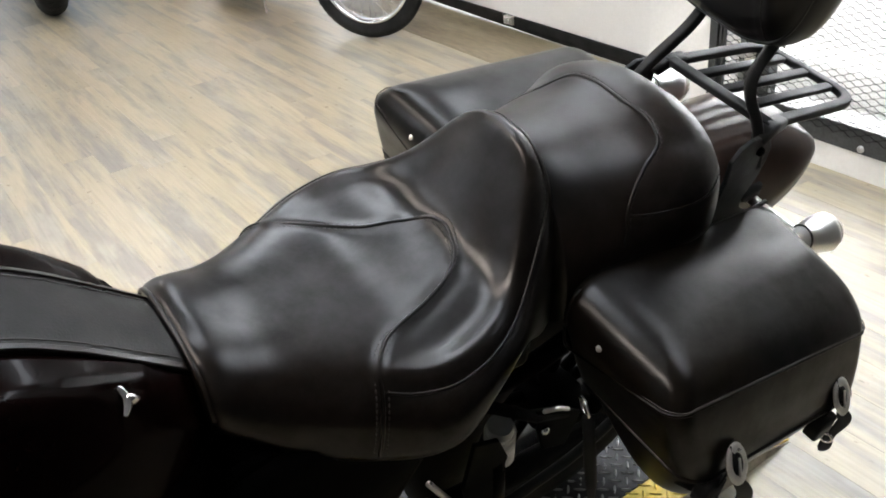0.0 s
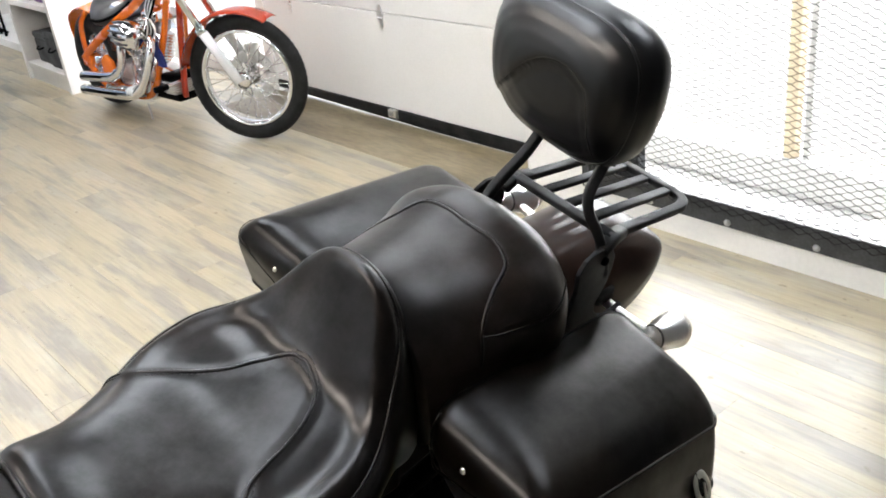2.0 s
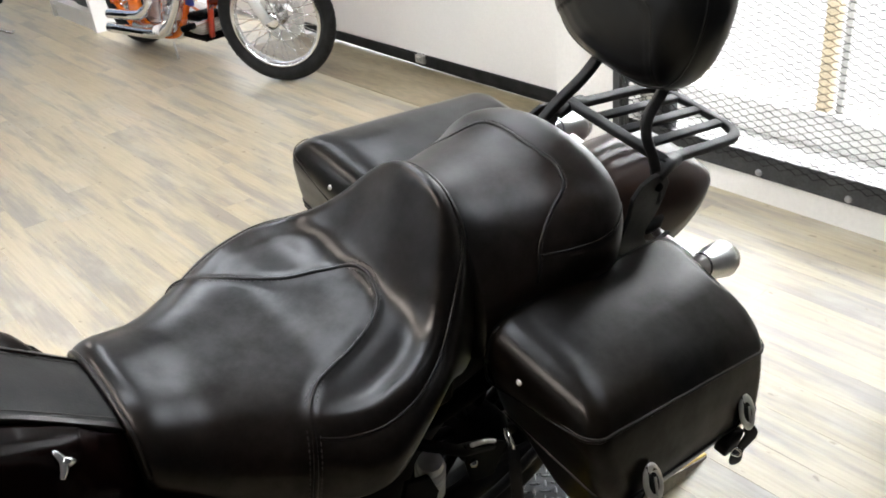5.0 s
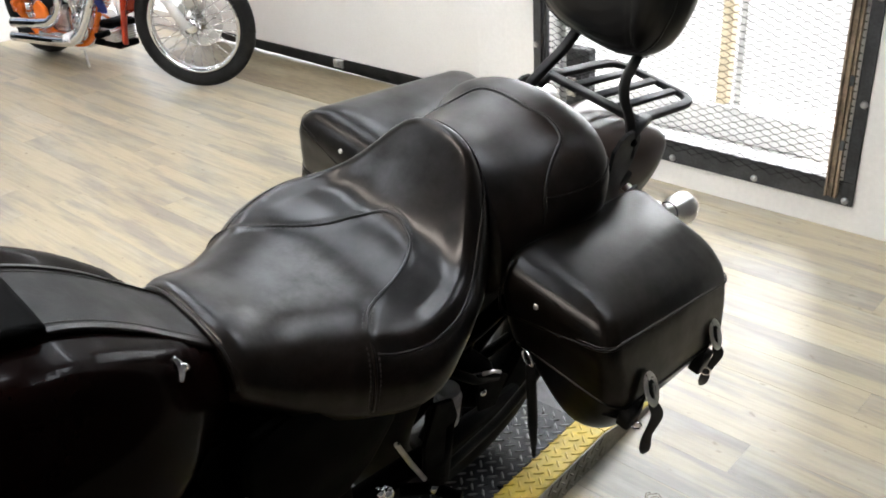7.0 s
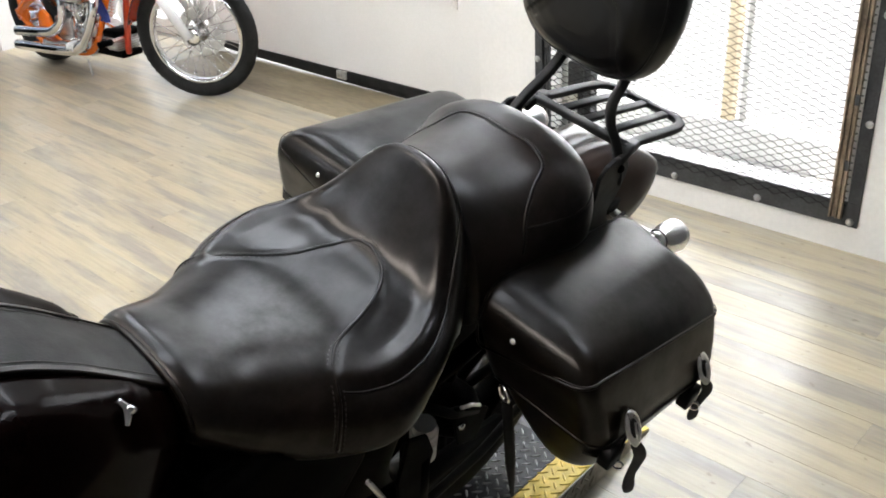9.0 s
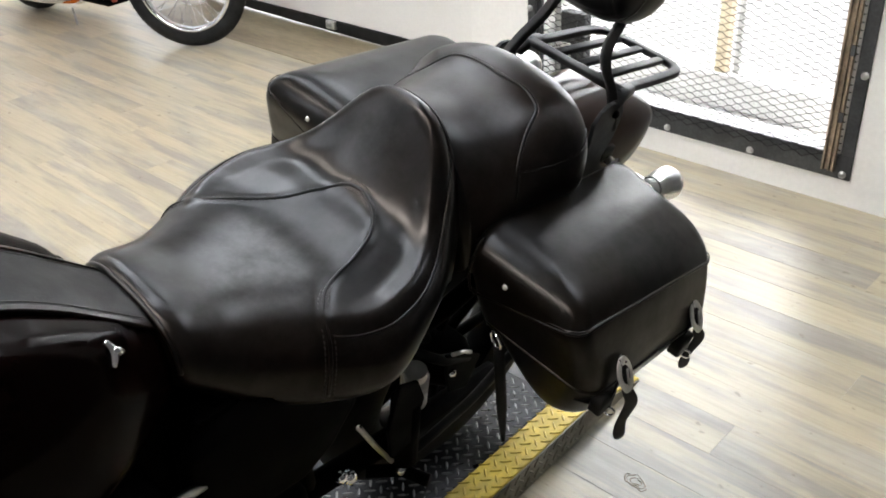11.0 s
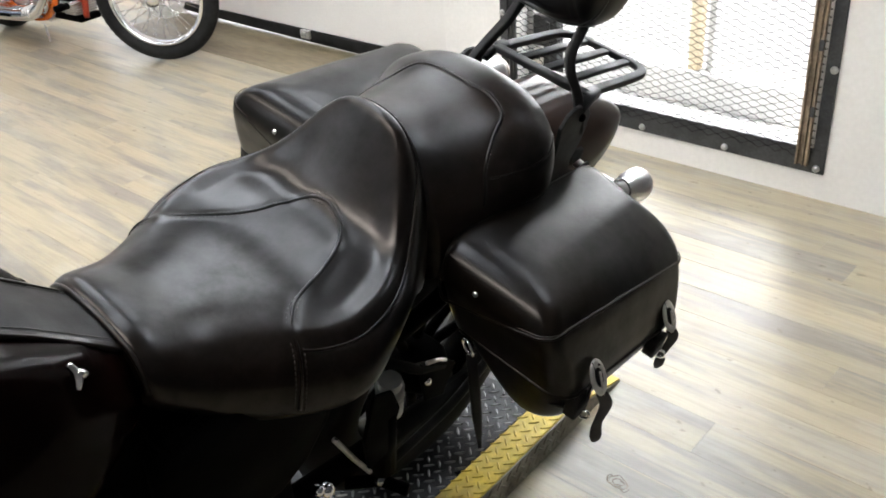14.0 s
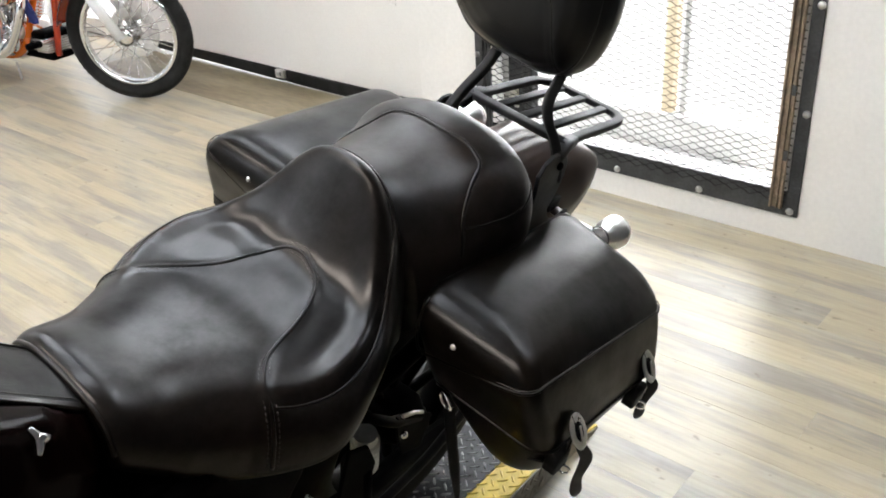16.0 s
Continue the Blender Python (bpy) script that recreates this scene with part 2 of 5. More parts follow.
def box(x0, x1, y0, y1, z0, z1, bm=None):
    bm = bm or bmesh.new()
    v = [bm.verts.new((x, y, z)) for x in (x0, x1) for y in (y0, y1) for z in (z0, z1)]
    for f in ((0, 1, 3, 2), (4, 6, 7, 5), (0, 4, 5, 1), (2, 3, 7, 6), (0, 2, 6, 4), (1, 5, 7, 3)):
        bm.faces.new([v[i] for i in f])
    return bm


def catmull(pts, n):
    """Points on a smooth curve through pts, n to a span."""
    p = [Vector(q) for q in pts]
    p = [2 * p[0] - p[1], *p, 2 * p[-1] - p[-2]]
    out = []
    for i in range(1, len(p) - 2):
        a, b, c, d = p[i - 1:i + 3]
        for k in range(n):
            t = k / n
            out.append(0.5 * ((2 * b) + (c - a) * t + (2 * a - 5 * b + 4 * c - d) * t * t + (3 * b - a - 3 * c + d) * t ** 3))
    out.append(p[-2])
    return out


def table(rows, x):
    """Smooth values of a table of rows (x, ...) at x."""
    xs = [r[0] for r in rows]
    x = min(max(x, xs[0]), xs[-1])
    i = max(0, min(len(xs) - 2, next((k for k in range(len(xs) - 1) if x <= xs[k + 1]), len(xs) - 2)))
    t = (x - xs[i]) / (xs[i + 1] - xs[i])
    out = []
    for c in range(1, len(rows[0])):
        y0, y1 = rows[i][c], rows[i + 1][c]
        s0 = (rows[i + 1][c] - rows[i - 1][c]) / (xs[i + 1] - xs[i - 1]) if i else (y1 - y0) / (xs[i + 1] - xs[i])
        s1 = (rows[i + 2][c] - rows[i][c]) / (xs[i + 2] - xs[i]) if i + 2 < len(xs) else (y1 - y0) / (xs[i + 1] - xs[i])
        h = xs[i + 1] - xs[i]
        out.append((2 * t ** 3 - 3 * t * t + 1) * y0 + (t ** 3 - 2 * t * t + t) * h * s0 + (3 * t * t - 2 * t ** 3) * y1 + (t ** 3 - t * t) * h * s1)
    return out


def loft(rings, bm=None, caps=True, closed=True):
    """A skin over rings of as many points each."""
    bm = bm or bmesh.new()
    vs = [[bm.verts.new(p) for p in r] for r in rings]
    n = len(rings[0])
    for a, b in zip(vs, vs[1:]):
        for i in range(n if closed else n - 1):
            j = (i + 1) % n
            bm.faces.new((a[i], a[j], b[j], b[i]))
    if caps and closed:
        bm.faces.new(vs[0][::-1])
        bm.faces.new(vs[-1])
    return bm


def tube(pts, r, sides=10, bm=None, flat=1.0, caps=True, wide=None, square=1.0):
    """A round (or flattened) bar along a row of points; r may be a row of radii; wide: the way in which a flat bar is broad."""
    pts = [Vector(p) for p in pts]
    rs = r if isinstance(r, (list, tuple)) else [r] * len(pts)
    rings, side = [], Vector(wide) if wide else None
    for i, p in enumerate(pts):
        d = (pts[min(i + 1, len(pts) - 1)] - pts[max(i - 1, 0)]).normalized()
        if side is None:
            side = d.cross(Vector((0, 0, 1)))
            if side.length < 0.1:
                side = d.cross(Vector((0, 1, 0)))
        side = (side - d * side.dot(d)).normalized()
        up = side.cross(d)
        ring = []
        for k in range(sides):
            c, s = math.cos(2 * math.pi * (k + 0.5) / sides), math.sin(2 * math.pi * (k + 0.5) / sides)
            ring.append(p + side * rs[i] * math.copysign(abs(c) ** square, c) + up * rs[i] * flat * math.copysign(abs(s) ** square, s))
        rings.append(ring)
    return loft(rings, bm, caps)


def turned(profile, axis=(1, 0, 0), at=(0, 0, 0), sides=24, bm=None):
    """A turned body: profile of (along, radius) about an axis."""
    q = Vector((0, 0, 1)).rotation_difference(Vector(axis)).to_matrix()
    rings = [[Vector(at) + q @ Vector((r * math.cos(2 * math.pi * k / sides), r * math.sin(2 * math.pi * k / sides), a)) for k in range(sides)] for a, r in profile]
    return loft(rings, bm)


def torus(center, normal, R, r, sides=12, seg=56, bm=None, wide=1.0):
    """A ring round a centre; wide stretches it along the normal."""
    bm = bm or bmesh.new()
    q = Vector((0, 0, 1)).rotation_difference(Vector(normal)).to_matrix()
    rings = []
    for i in range(seg):
        a = 2 * math.pi * i / seg
        e = Vector((math.cos(a), math.sin(a), 0))
        rings.append([Vector(center) + q @ (e * (R + r * math.cos(2 * math.pi * k / sides)) + Vector((0, 0, wide * r * math.sin(2 * math.pi * k / sides)))) for k in range(sides)])
    vs = [[bm.verts.new(p) for p in g] for g in rings]
    for i in range(seg):
        a, b = vs[i], vs[(i + 1) % seg]
        for k in range(sides):
            j = (k + 1) % sides
            bm.faces.new((a[k], a[j], b[j], b[k]))
    return bm


def slab(outline, t, axis="y", at=0.0, bm=None):
    """A plate of thickness t from an outline in the plane across an axis."""
    bm = bm or bmesh.new()

    def p(a, b, c):
        return {"y": (a, c, b), "x": (c, a, b), "z": (a, b, c)}[axis]
    lo = [bm.verts.new(p(a, b, at - t / 2)) for a, b in outline]
    hi = [bm.verts.new(p(a, b, at + t / 2)) for a, b in outline]
    bm.faces.new(lo)
    bm.faces.new(hi[::-1])
    n = len(outline)
    for i in range(n):
        j = (i + 1) % n
        bm.faces.new((lo[i], hi[i], hi[j], lo[j]))
    return bm


def round_rect(x0, x1, y0, y1, r, z, n=6):
    r = min(r, (x1 - x0) / 2.01, (y1 - y0) / 2.01)
    out = []
    for cx, cy, a0 in ((x1 - r, y1 - r, 0), (x0 + r, y1 - r, 90), (x0 + r, y0 + r, 180), (x1 - r, y0 + r, 270)):
        for k in range(n + 1):
            a = radians(a0 + 90 * k / n)
            out.append(Vector((cx + r * math.cos(a), cy + r * math.sin(a), z)))
    return out


def mirror_y(bm):
    for v in bm.verts:
        v.co.y = -v.co.y
    return bm


# ---- setting: room ----
XW, XG = 2.464, 2.72          # window wall, garage door
floor = tagged(part("floor", box(XW + 0.1, XG + 0.16, 1.61, 9.0, -0.12, -0.006, box(-9.0, XW + 0.1, -1.15, 9.0, -0.12, -0.006)), M_CONC, smooth=False),
               "whitewashed oak-look vinyl plank floor", "floor", kind="structure")
ceiling = tagged(part("ceiling", box(-9.2, XG + 0.2, -1.35, 9.2, 3.1, 3.3), M_CEIL, smooth=False), "plain dark grey ceiling", "ceiling", kind="structure")
# added out of view, close and near-black, to keep bounced light off the bike's left
for nm, b in (("shade_wall_south", (-9.0, XW - 0.001, -1.35, -1.15)),):
    tagged(part(nm, box(*b, -0.12, 3.1), M_DARKWALL, smooth=False), "unseen dark wall added to shade the near side", "wall", kind="structure")
bm = box(-9.2, -9.0, -1.35, 0.5, -0.12, 3.1)
box(-9.2, -9.0, 8.75, 9.2, -0.12, 3.1, bm)
box(-9.2, -9.0, 0.5, 8.75, -0.12, 0.3, bm)
box(-9.2, -9.0, 0.5, 8.75, 2.7, 3.1, bm)
tagged(part("wall_west", bm, M_WALL, smooth=False), "white painted wall round a wide shop window", "wall", kind="structure")
bm = box(-9.0, -8.75, 9.0, 9.2, -0.12, 3.1)
box(2.2, XG + 0.2, 9.0, 9.2, -0.12, 3.1, bm)
box(-8.75, 2.2, 9.0, 9.2, -0.12, 0.16, bm)
box(-8.75, 2.2, 9.0, 9.2, 2.56, 3.1, bm)
tagged(part("wall_north", bm, M_WALL, smooth=False), "white painted wall round a wide shop window", "wall", kind="structure")

WY0, WY1, WZ0, WZ1 = 0.03, 1.255, 0.112, 2.55
bm = box(XW, XW + 0.2, -1.35, WY0, -0.12, 3.1)
box(XW, XW + 0.2, WY1, 1.62, -0.12, 3.1, bm)
box(XW, XW + 0.2, WY0, WY1, -0.12, WZ0, bm)
box(XW, XW + 0.2, WY0, WY1, WZ1, 3.1, bm)
tagged(part("wall_east", bm, M_WALL, smooth=False), "white painted wall round a screened window", "wall", kind="structure")
bm = box(XG, XG + 0.2, 1.62, 4.15, 2.3, 3.1)
box(XG, XG + 0.2, 4.05, 4.15, -0.12, 2.3, bm)
box(XG, XG + 0.2, 5.35, 9.0, -0.12, 3.1, bm)
box(XG, XG + 0.2, 4.15, 5.35, 2.2, 3.1, bm)
tagged(part("wall_garage", bm, M_WALL, smooth=False), "white painted wall round the garage door", "wall", kind="structure")
tagged(part("trim", box(XG - 0.03, XG, 1.60, 1.66, 0.0, 2.3), M_GARAGE, smooth=False), "white door jamb trim", "trim", kind="structure")
tagged(part("threshold", box(2.33, XG, 1.63, 4.1, -0.006, 0.002), M_TAN, smooth=False), "tan worn threshold board before the garage door", "threshold", kind="structure")


def garage_door():
    d = thing("garage_door", "closed off-white sectional garage door with steel hinges", "garage door", pose(0, 0, 0))
    z = 0.075
    for k in range(4):
        part("panel", box(XG + 0.005, XG + 0.05, 1.66, 4.04, z, z + 0.515), M_GARAGE, d, smooth=False, bevel=0.004)
        z += 0.52
    seal = box(XG - 0.004, XG + 0.05, 1.66, 4.04, 0.030, 0.074)
    part("bottom_seal", seal, M_RUBBER, d, "black rubber bottom seal lifted at one end", smooth=False, bevel=0.003)
    lip = [(1.66, 0.003), (2.55, 0.004), (3.0, 0.010), (3.5, 0.017), (4.04, 0.024)]
    for (ya, za), (yb, zb) in zip(lip, lip[1:]):
        part("seal_lip", slab([(ya, za), (yb, zb), (yb, 0.030), (ya, 0.030)], 0.012, "x", XG + 0.012), M_RUBBER, d, smooth=False)
    for y in (2.88, 3.75, 2.0):
        for zz in (0.565, 1.085):
            h = part("hinge", slab([(y - 0.018, zz - 0.05), (y + 0.018, zz - 0.05), (y + 0.022, zz - 0.01), (y + 0.022, zz + 0.02), (y + 0.008, zz + 0.065), (y - 0.008, zz + 0.065), (y - 0.022, zz + 0.02), (y - 0.022, zz - 0.01)], 0.006, "x", XG + 0.002), M_NICKEL, d, smooth=False)
            part("pin", tube([(XG - 0.006, y - 0.024, zz), (XG - 0.006, y + 0.024, zz)], 0.006), M_NICKEL, h)
    b = part("bracket", box(XG - 0.02, XG + 0.004, 2.83, 2.90, 0.03, 0.075), M_NICKEL, d, "small steel bottom bracket", smooth=False, bevel=0.003)
    part("lug", box(XG - 0.03, XG - 0.0205, 2.85, 2.88, 0.045, 0.065), M_ALU, b, smooth=False)


garage_door()


def window_guard():
    """Flat steel frame bolted on the wall, with expanded metal behind it."""
    w = thing("window_guard", "dark steel window guard with expanded metal mesh and carriage bolts", "window guard")
    y0, y1, z0, z1, s, x0, x1 = -0.037, 1.31, 0.095, 2.63, 0.085, XW - 0.009, XW - 0.001
    for a in ((y0, y1, z0, z0 + s), (y0, y1, z1 - s, z1), (y0, y0 + 0.042, z0 + s, z1 - s), (y1 - 0.042, y1, z0 + s, z1 - s)):
        part("frame_bar", box(x0, x1, a[0], a[1], a[2], a[3]), M_STEEL, w, smooth=False, bevel=0.0015)
    spots = [(y, z0 + 0.018) for y in (-0.012, 0.314, 0.645, 0.975, 1.285)] + [(y, z) for z in (0.457, 0.80, 1.15, 1.5, 1.85, 2.2) for y in (-0.024, 1.297)]
    for y, z in spots:
        part("bolt", turned([(0, 0.013), (0.004, 0.0125), (0.008, 0.009), (0.010, 0.003)], (-1, 0, 0), (x0, y, z), 14), M_BOLT, w)
    bm = bmesh.new()
    sw, sh, th = 0.062, 0.0125, 0.00095
    xm = XW - 0.0145
    ny, nz = int((y1 - y0 - 0.08) / sw), int((z1 - z0 - 0.115) / sh)
    for i in range(nz):
        zc = z0 + 0.058 + i * sh
        pts = []
        for k in range(2 * ny + 1):
            flip = (k + i) % 2
            z = zc + (sh / 2 if flip else -sh / 2)
            for d in (-0.05, 0.05):
                pts.append(Vector((xm + (0.003 if flip else -0.003), y0 + 0.042 + (k + d) * sw / 2, z)))
        rings = [[p + Vector((-th, 0, -th)), p + Vector((th, 0, -th)), p + Vector((th, 0, th)), p + Vector((-th, 0, th))] for p in pts[1:-1]]
        loft(rings, bm, True)
    part("mesh_screen", bm, M_MESH, w, "expanded steel diamond mesh", smooth=False, kind="stuff")
    for y, m in ((y0 + 0.049, M_RUST), (y1 - 0.091, M_STEEL)):
        ch = part("channel", box(XW - 0.0235, XW - 0.0205, y, y + 0.042, z0 + 0.03, z1 - 0.03), m, w, "weathered window channel", smooth=False)
        for dy in (0.0, 0.014, 0.033):
            part("channel_lip", box(XW - 0.034, XW - 0.024, y + dy, y + dy + (0.009 if dy != 0.014 else 0.005), z0 + 0.03, z1 - 0.03), m, ch, smooth=False, bevel=0.002)
        for z in (0.30, 0.52, 0.95, 1.6):
            part("clip", box(XW - 0.039, XW - 0.0345, y - 0.004, y + 0.012, z, z + 0.035), M_STEEL, ch, smooth=False, bevel=0.002)
    lb = part("latch_box", box(XW + 0.02, XW + 0.07, 1.055, 1.168, 0.16, 0.46), M_STEEL, w, "dark steel latch box", smooth=False, bevel=0.006)
    part("latch_bar", box(XW + 0.012, XW + 0.0195, 1.085, 1.105, 0.22, 0.44), M_STEEL, lb, smooth=False, bevel=0.003)
    part("latch_plate", box(XW + 0.010, XW + 0.0195, 1.115, 1.16, 0.26, 0.34), M_NICKEL, lb, smooth=False, bevel=0.003)
    return w


window_guard()
win = thing("window_1", "tall window with clear glass behind the guard", "window", kind="structure")
part("window_frame", box(XW + 0.1, XW + 0.14, WY0, WY0 + 0.03, WZ0, WZ1), M_ALU, win, smooth=False, bevel=0.003)
part("window_frame", box(XW + 0.1, XW + 0.14, WY1 - 0.03, WY1, WZ0, WZ1), M_ALU, win, smooth=False, bevel=0.003)
pane = part("pane", box(XW + 0.115, XW + 0.121, WY0 + 0.03, WY1 - 0.03, WZ0 + 0.02, WZ1), M_GLASS, win, "clear glass pane", smooth=False)
pane.visible_shadow = False
part("window_sill", box(XW + 0.06, XW + 0.2, WY0 + 0.031, WY1 - 0.031, WZ0 - 0.002, WZ0 + 0.02), M_ALU, win, smooth=False, bevel=0.003)
gd = thing("door_1", "glazed shop door in a white frame", "door", kind="structure")
for a in ((4.151, 4.23, 0, 2.2), (5.27, 5.349, 0, 2.2), (4.231, 5.269, 2.1, 2.2), (4.231, 5.269, 0.0, 0.1)):
    part("door_frame", box(XG + 0.05, XG + 0.1, *a), M_WALL, gd, smooth=False, bevel=0.004)

# ---- outside ----
tagged(part("ground", box(XG + 0.17, 60, -50, 50, -0.3, -0.03, box(XW + 0.2, XG + 0.17, -50, 1.60, -0.3, -0.03)), M_YARD, smooth=False), "pale sunlit concrete yard outside", "ground", kind="structure")
tagged(part("backdrop", box(3.62, 3.7, -4, 4.6, -0.03, 0.85), M_BACK, smooth=False), "low pale wall opposite the window, glowing in place of sunlight", "backdrop", kind="structure")
# added above the view: a glowing panel that throws window glare on the floor
tagged(part("backdrop", box(3.66, 3.7, -4, 4.6, 0.851, 4.2), M_SKYPANEL, smooth=False), "unseen glowing panel added for sky over the wall opposite", "backdrop", kind="structure")
tagged(part("kerb", box(3.05, 3.16, -4, 1.7, -0.03, 0.115), M_KERB, smooth=False, bevel=0.012), "grey kerb along the yard", "kerb", kind="structure")
post = thing("bollard", "faded yellow square post with a grey guide rail", "bollard", pose(3.10, 0.775, 0.115))
part("post_shaft", loft([round_rect(-0.025, 0.025, -0.026, 0.024, 0.006, z, 3) for z in (0.006, 1.5)]), M_YPOST, post)
part("guide_rail", loft([round_rect(-0.01, 0.01, -0.08, -0.052, 0.004, z, 3) for z in (0.006, 1.5)]), M_KERB, post, "thin grey guide rail")
part("base_plate", box(-0.055, 0.055, -0.11, 0.05, 0, 0.006), M_KERB, post, smooth=False)


def ceiling_light(x, y, m, label):
    c = thing("ceiling_light", label, "ceiling light", pose(x, y, 3.1), group="ceiling lights")
    part("housing", box(-0.10, 0.10, -0.62, 0.62, -0.05, 0.0), M_WHITEP, c, smooth=False, bevel=0.006)
    part("diffuser", box(-0.085, 0.085, -0.6, 0.6, -0.075, -0.0505), m, c, "glowing acrylic diffuser", smooth=False, bevel=0.01)
    return c


cool = ceiling_light(-2.0, 2.0, M_TUBE, "long cool white fluorescent ceiling light, lit")
for x, y, a in ((0.45, 0.45, 90), (1.4, 3.05, 0), (-3.75, 3.4, 0), (-5.6, 1.3, 0), (-6.5, 3.0, 0), (1.92, -0.50, 0), (0.95, 1.55, 0), (2.15, 1.35, 0), (1.5, 7.1, 90), (-0.3, 7.6, 90), (-2.2, 7.6, 90)):
    copy_thing(cool, pose(x, y, 3.1, 0, 0, a))
warm = ceiling_light(-0.55, 1.4, M_TUBEW, "long warm white fluorescent ceiling light, lit")
# the one at x -1.27 is added to double its neighbour's streak on the seat
for x, y, a in ((-1.5, 5.2, 0), (1.0, 5.6, 0), (-1.05, 0.12, 0), (-1.27, 0.12, 0), (-4.4, 5.4, 0)):
    copy_thing(warm, pose(x, y, 3.1, 0, 0, a))


# ---- wheel lift under the motorcycle ----
LX0, LX1, LY0, LY1, HP = -1.7, 1.0, -0.058, 0.58, 0.07


def wheel_lift():
    w = thing("wheel_lift", "low diamond plate motorcycle lift, black with yellow painted edges", "motorcycle lift", pose(0, 0, 0, 0, 0, 2.0))
    e = 0.079
    part("deck", box(LX0, LX1, LY0 + e, LY1 - e, 0.03, HP), M_TREADB, w, smooth=False)
    part("edge_band", box(LX0, LX1, LY0, LY0 + e - 0.0005, 0.03, HP), M_TREADY, w, "yellow painted edge band", smooth=False, bevel=0.003)
    part("edge_band", box(LX0, LX1, LY1 - e + 0.0005, LY1, 0.03, HP), M_TREADY, w, "yellow painted edge band", smooth=False, bevel=0.003)
    for y in (LY0 - 0.004, LY1 + 0.0005):
        part("skirt", box(LX0, LX1, y, y + 0.0035, 0.0, HP - 0.004), M_TREADS, w, "bare diamond plate skirt", smooth=False)

    def bars(x0, x1, y0, y1):
        bm = bmesh.new()
        ax, ay = 0.0178, 0.0158
        shape = [(-0.0138, 0), (-0.008, -0.0026), (0, -0.0034), (0.008, -0.0026), (0.0138, 0), (0.008, 0.0026), (0, 0.0034), (-0.008, 0.0026)]
        for i in range(int((x1 - x0) / ax)):
            for j in range(int((y1 - y0) / ay)):
                if (i + j) % 2:
                    continue
                cx, cy = x0 + (i + 0.5) * ax, y0 + (j + 0.5) * ay
                a = radians(45 if j % 2 else 135)
                c, q = math.cos(a), math.sin(a)
                lo = [bm.verts.new((cx + c * u - q * v, cy + q * u + c * v, HP - 0.0005)) for u, v in shape]
                hi = [bm.verts.new((cx + c * u * 0.8 - q * v * 0.3, cy + q * u * 0.8 + c * v * 0.3, HP + 0.0028)) for u, v in shape]
                bm.faces.new(hi)
                for k in range(8):
                    bm.faces.new((lo[k], lo[(k + 1) % 8], hi[(k + 1) % 8], hi[k]))
        return bm
    for y0, y1, m in ((LY0, LY0 + e - 0.0005, M_TREADY), (LY0 + e, LY1 - e, M_TREADB), (LY1 - e + 0.0005, LY1, M_TREADY)):
        part("ramp", slab([(LX1 + 0.0005, 0.002), (LX1 + 0.0005, HP), (LX1 + 0.25, 0.006), (LX1 + 0.25, 0.002)], y1 - y0, "y", (y0 + y1) / 2), m, w, "sloping ramp plate", smooth=False)
    part("skirt", slab([(LX1 + 0.0005, 0.0), (LX1 + 0.0005, HP - 0.004), (LX1 + 0.245, 0.003), (LX1 + 0.245, 0.0)], 0.0035, "y", LY0 - 0.00225), M_TREADS, w, "tapering ramp skirt", smooth=False)
    part("tread_relief", bars(-0.4, LX1, LY0 + e, 0.30), M_TREADW, w, kind="stuff", smooth=False)
    part("tread_relief", bars(-0.4, LX1, LY0, LY0 + e), M_TREADY, w, kind="stuff", smooth=False)
    bm = bars(-0.4, LX1, 0.0, 0.066)
    for v in bm.verts:
        z = v.co.y
        v.co.y, v.co.z = LY0 - 0.004 - (v.co.z - HP), z
    part("tread_relief", bm, M_TREADS, w, kind="stuff", smooth=False)


wheel_lift()

# ---- the motorcycle on the lift ----
LEAN, BASE_Y = 15.0, 0.2045
bike = thing("motorcycle", "dark brown touring motorcycle with leather saddlebags leaning on its stand", "motorcycle", pose(0, BASE_Y, HP, LEAN, 0, 0))

# x, half width, top, bottom, roundness across, roundness up
RIDER = [(0.000, 0.081, 0.852, 0.805, 2.67, 2.27), (0.012, 0.115, 0.875, 0.802, 2.74, 2.36), (0.040, 0.129, 0.873, 0.784, 2.68, 2.23), (0.100, 0.155, 0.853, 0.737, 2.73, 2.39),
         (0.180, 0.197, 0.839, 0.715, 2.98, 2.93), (0.260, 0.237, 0.832, 0.731, 2.98, 3.26), (0.330, 0.224, 0.844, 0.784, 2.91, 3.12), (0.385, 0.199, 0.858, 0.806, 2.67, 2.48),
         (0.430, 0.172, 0.919, 0.771, 2.5, 2.15), (0.462, 0.151, 0.970, 0.739, 2.5, 2.05), (0.482, 0.136, 0.987, 0.726, 2.5, 2.0), (0.500, 0.125, 0.978, 0.721, 2.4, 1.9),
         (0.512, 0.118, 0.945, 0.716, 2.2, 1.7)]
PILLION = [(0.490, 0.157, 0.947, 0.756, 2.25, 1.79), (0.520, 0.160, 0.952, 0.780, 2.15, 2.06), (0.580, 0.160, 0.950, 0.806, 2.05, 2.35), (0.650, 0.170, 0.952, 0.820, 2.15, 2.56),
         (0.710, 0.185, 0.958, 0.831, 2.47, 2.87), (0.760, 0.156, 0.956, 0.827, 2.63, 2.81), (0.790, 0.118, 0.928, 0.809, 2.40, 2.43), (0.808, 0.085, 0.899, 0.804, 2.22, 2.20),
         (0.816, 0.048, 0.872, 0.805, 2.07, 2.03)]


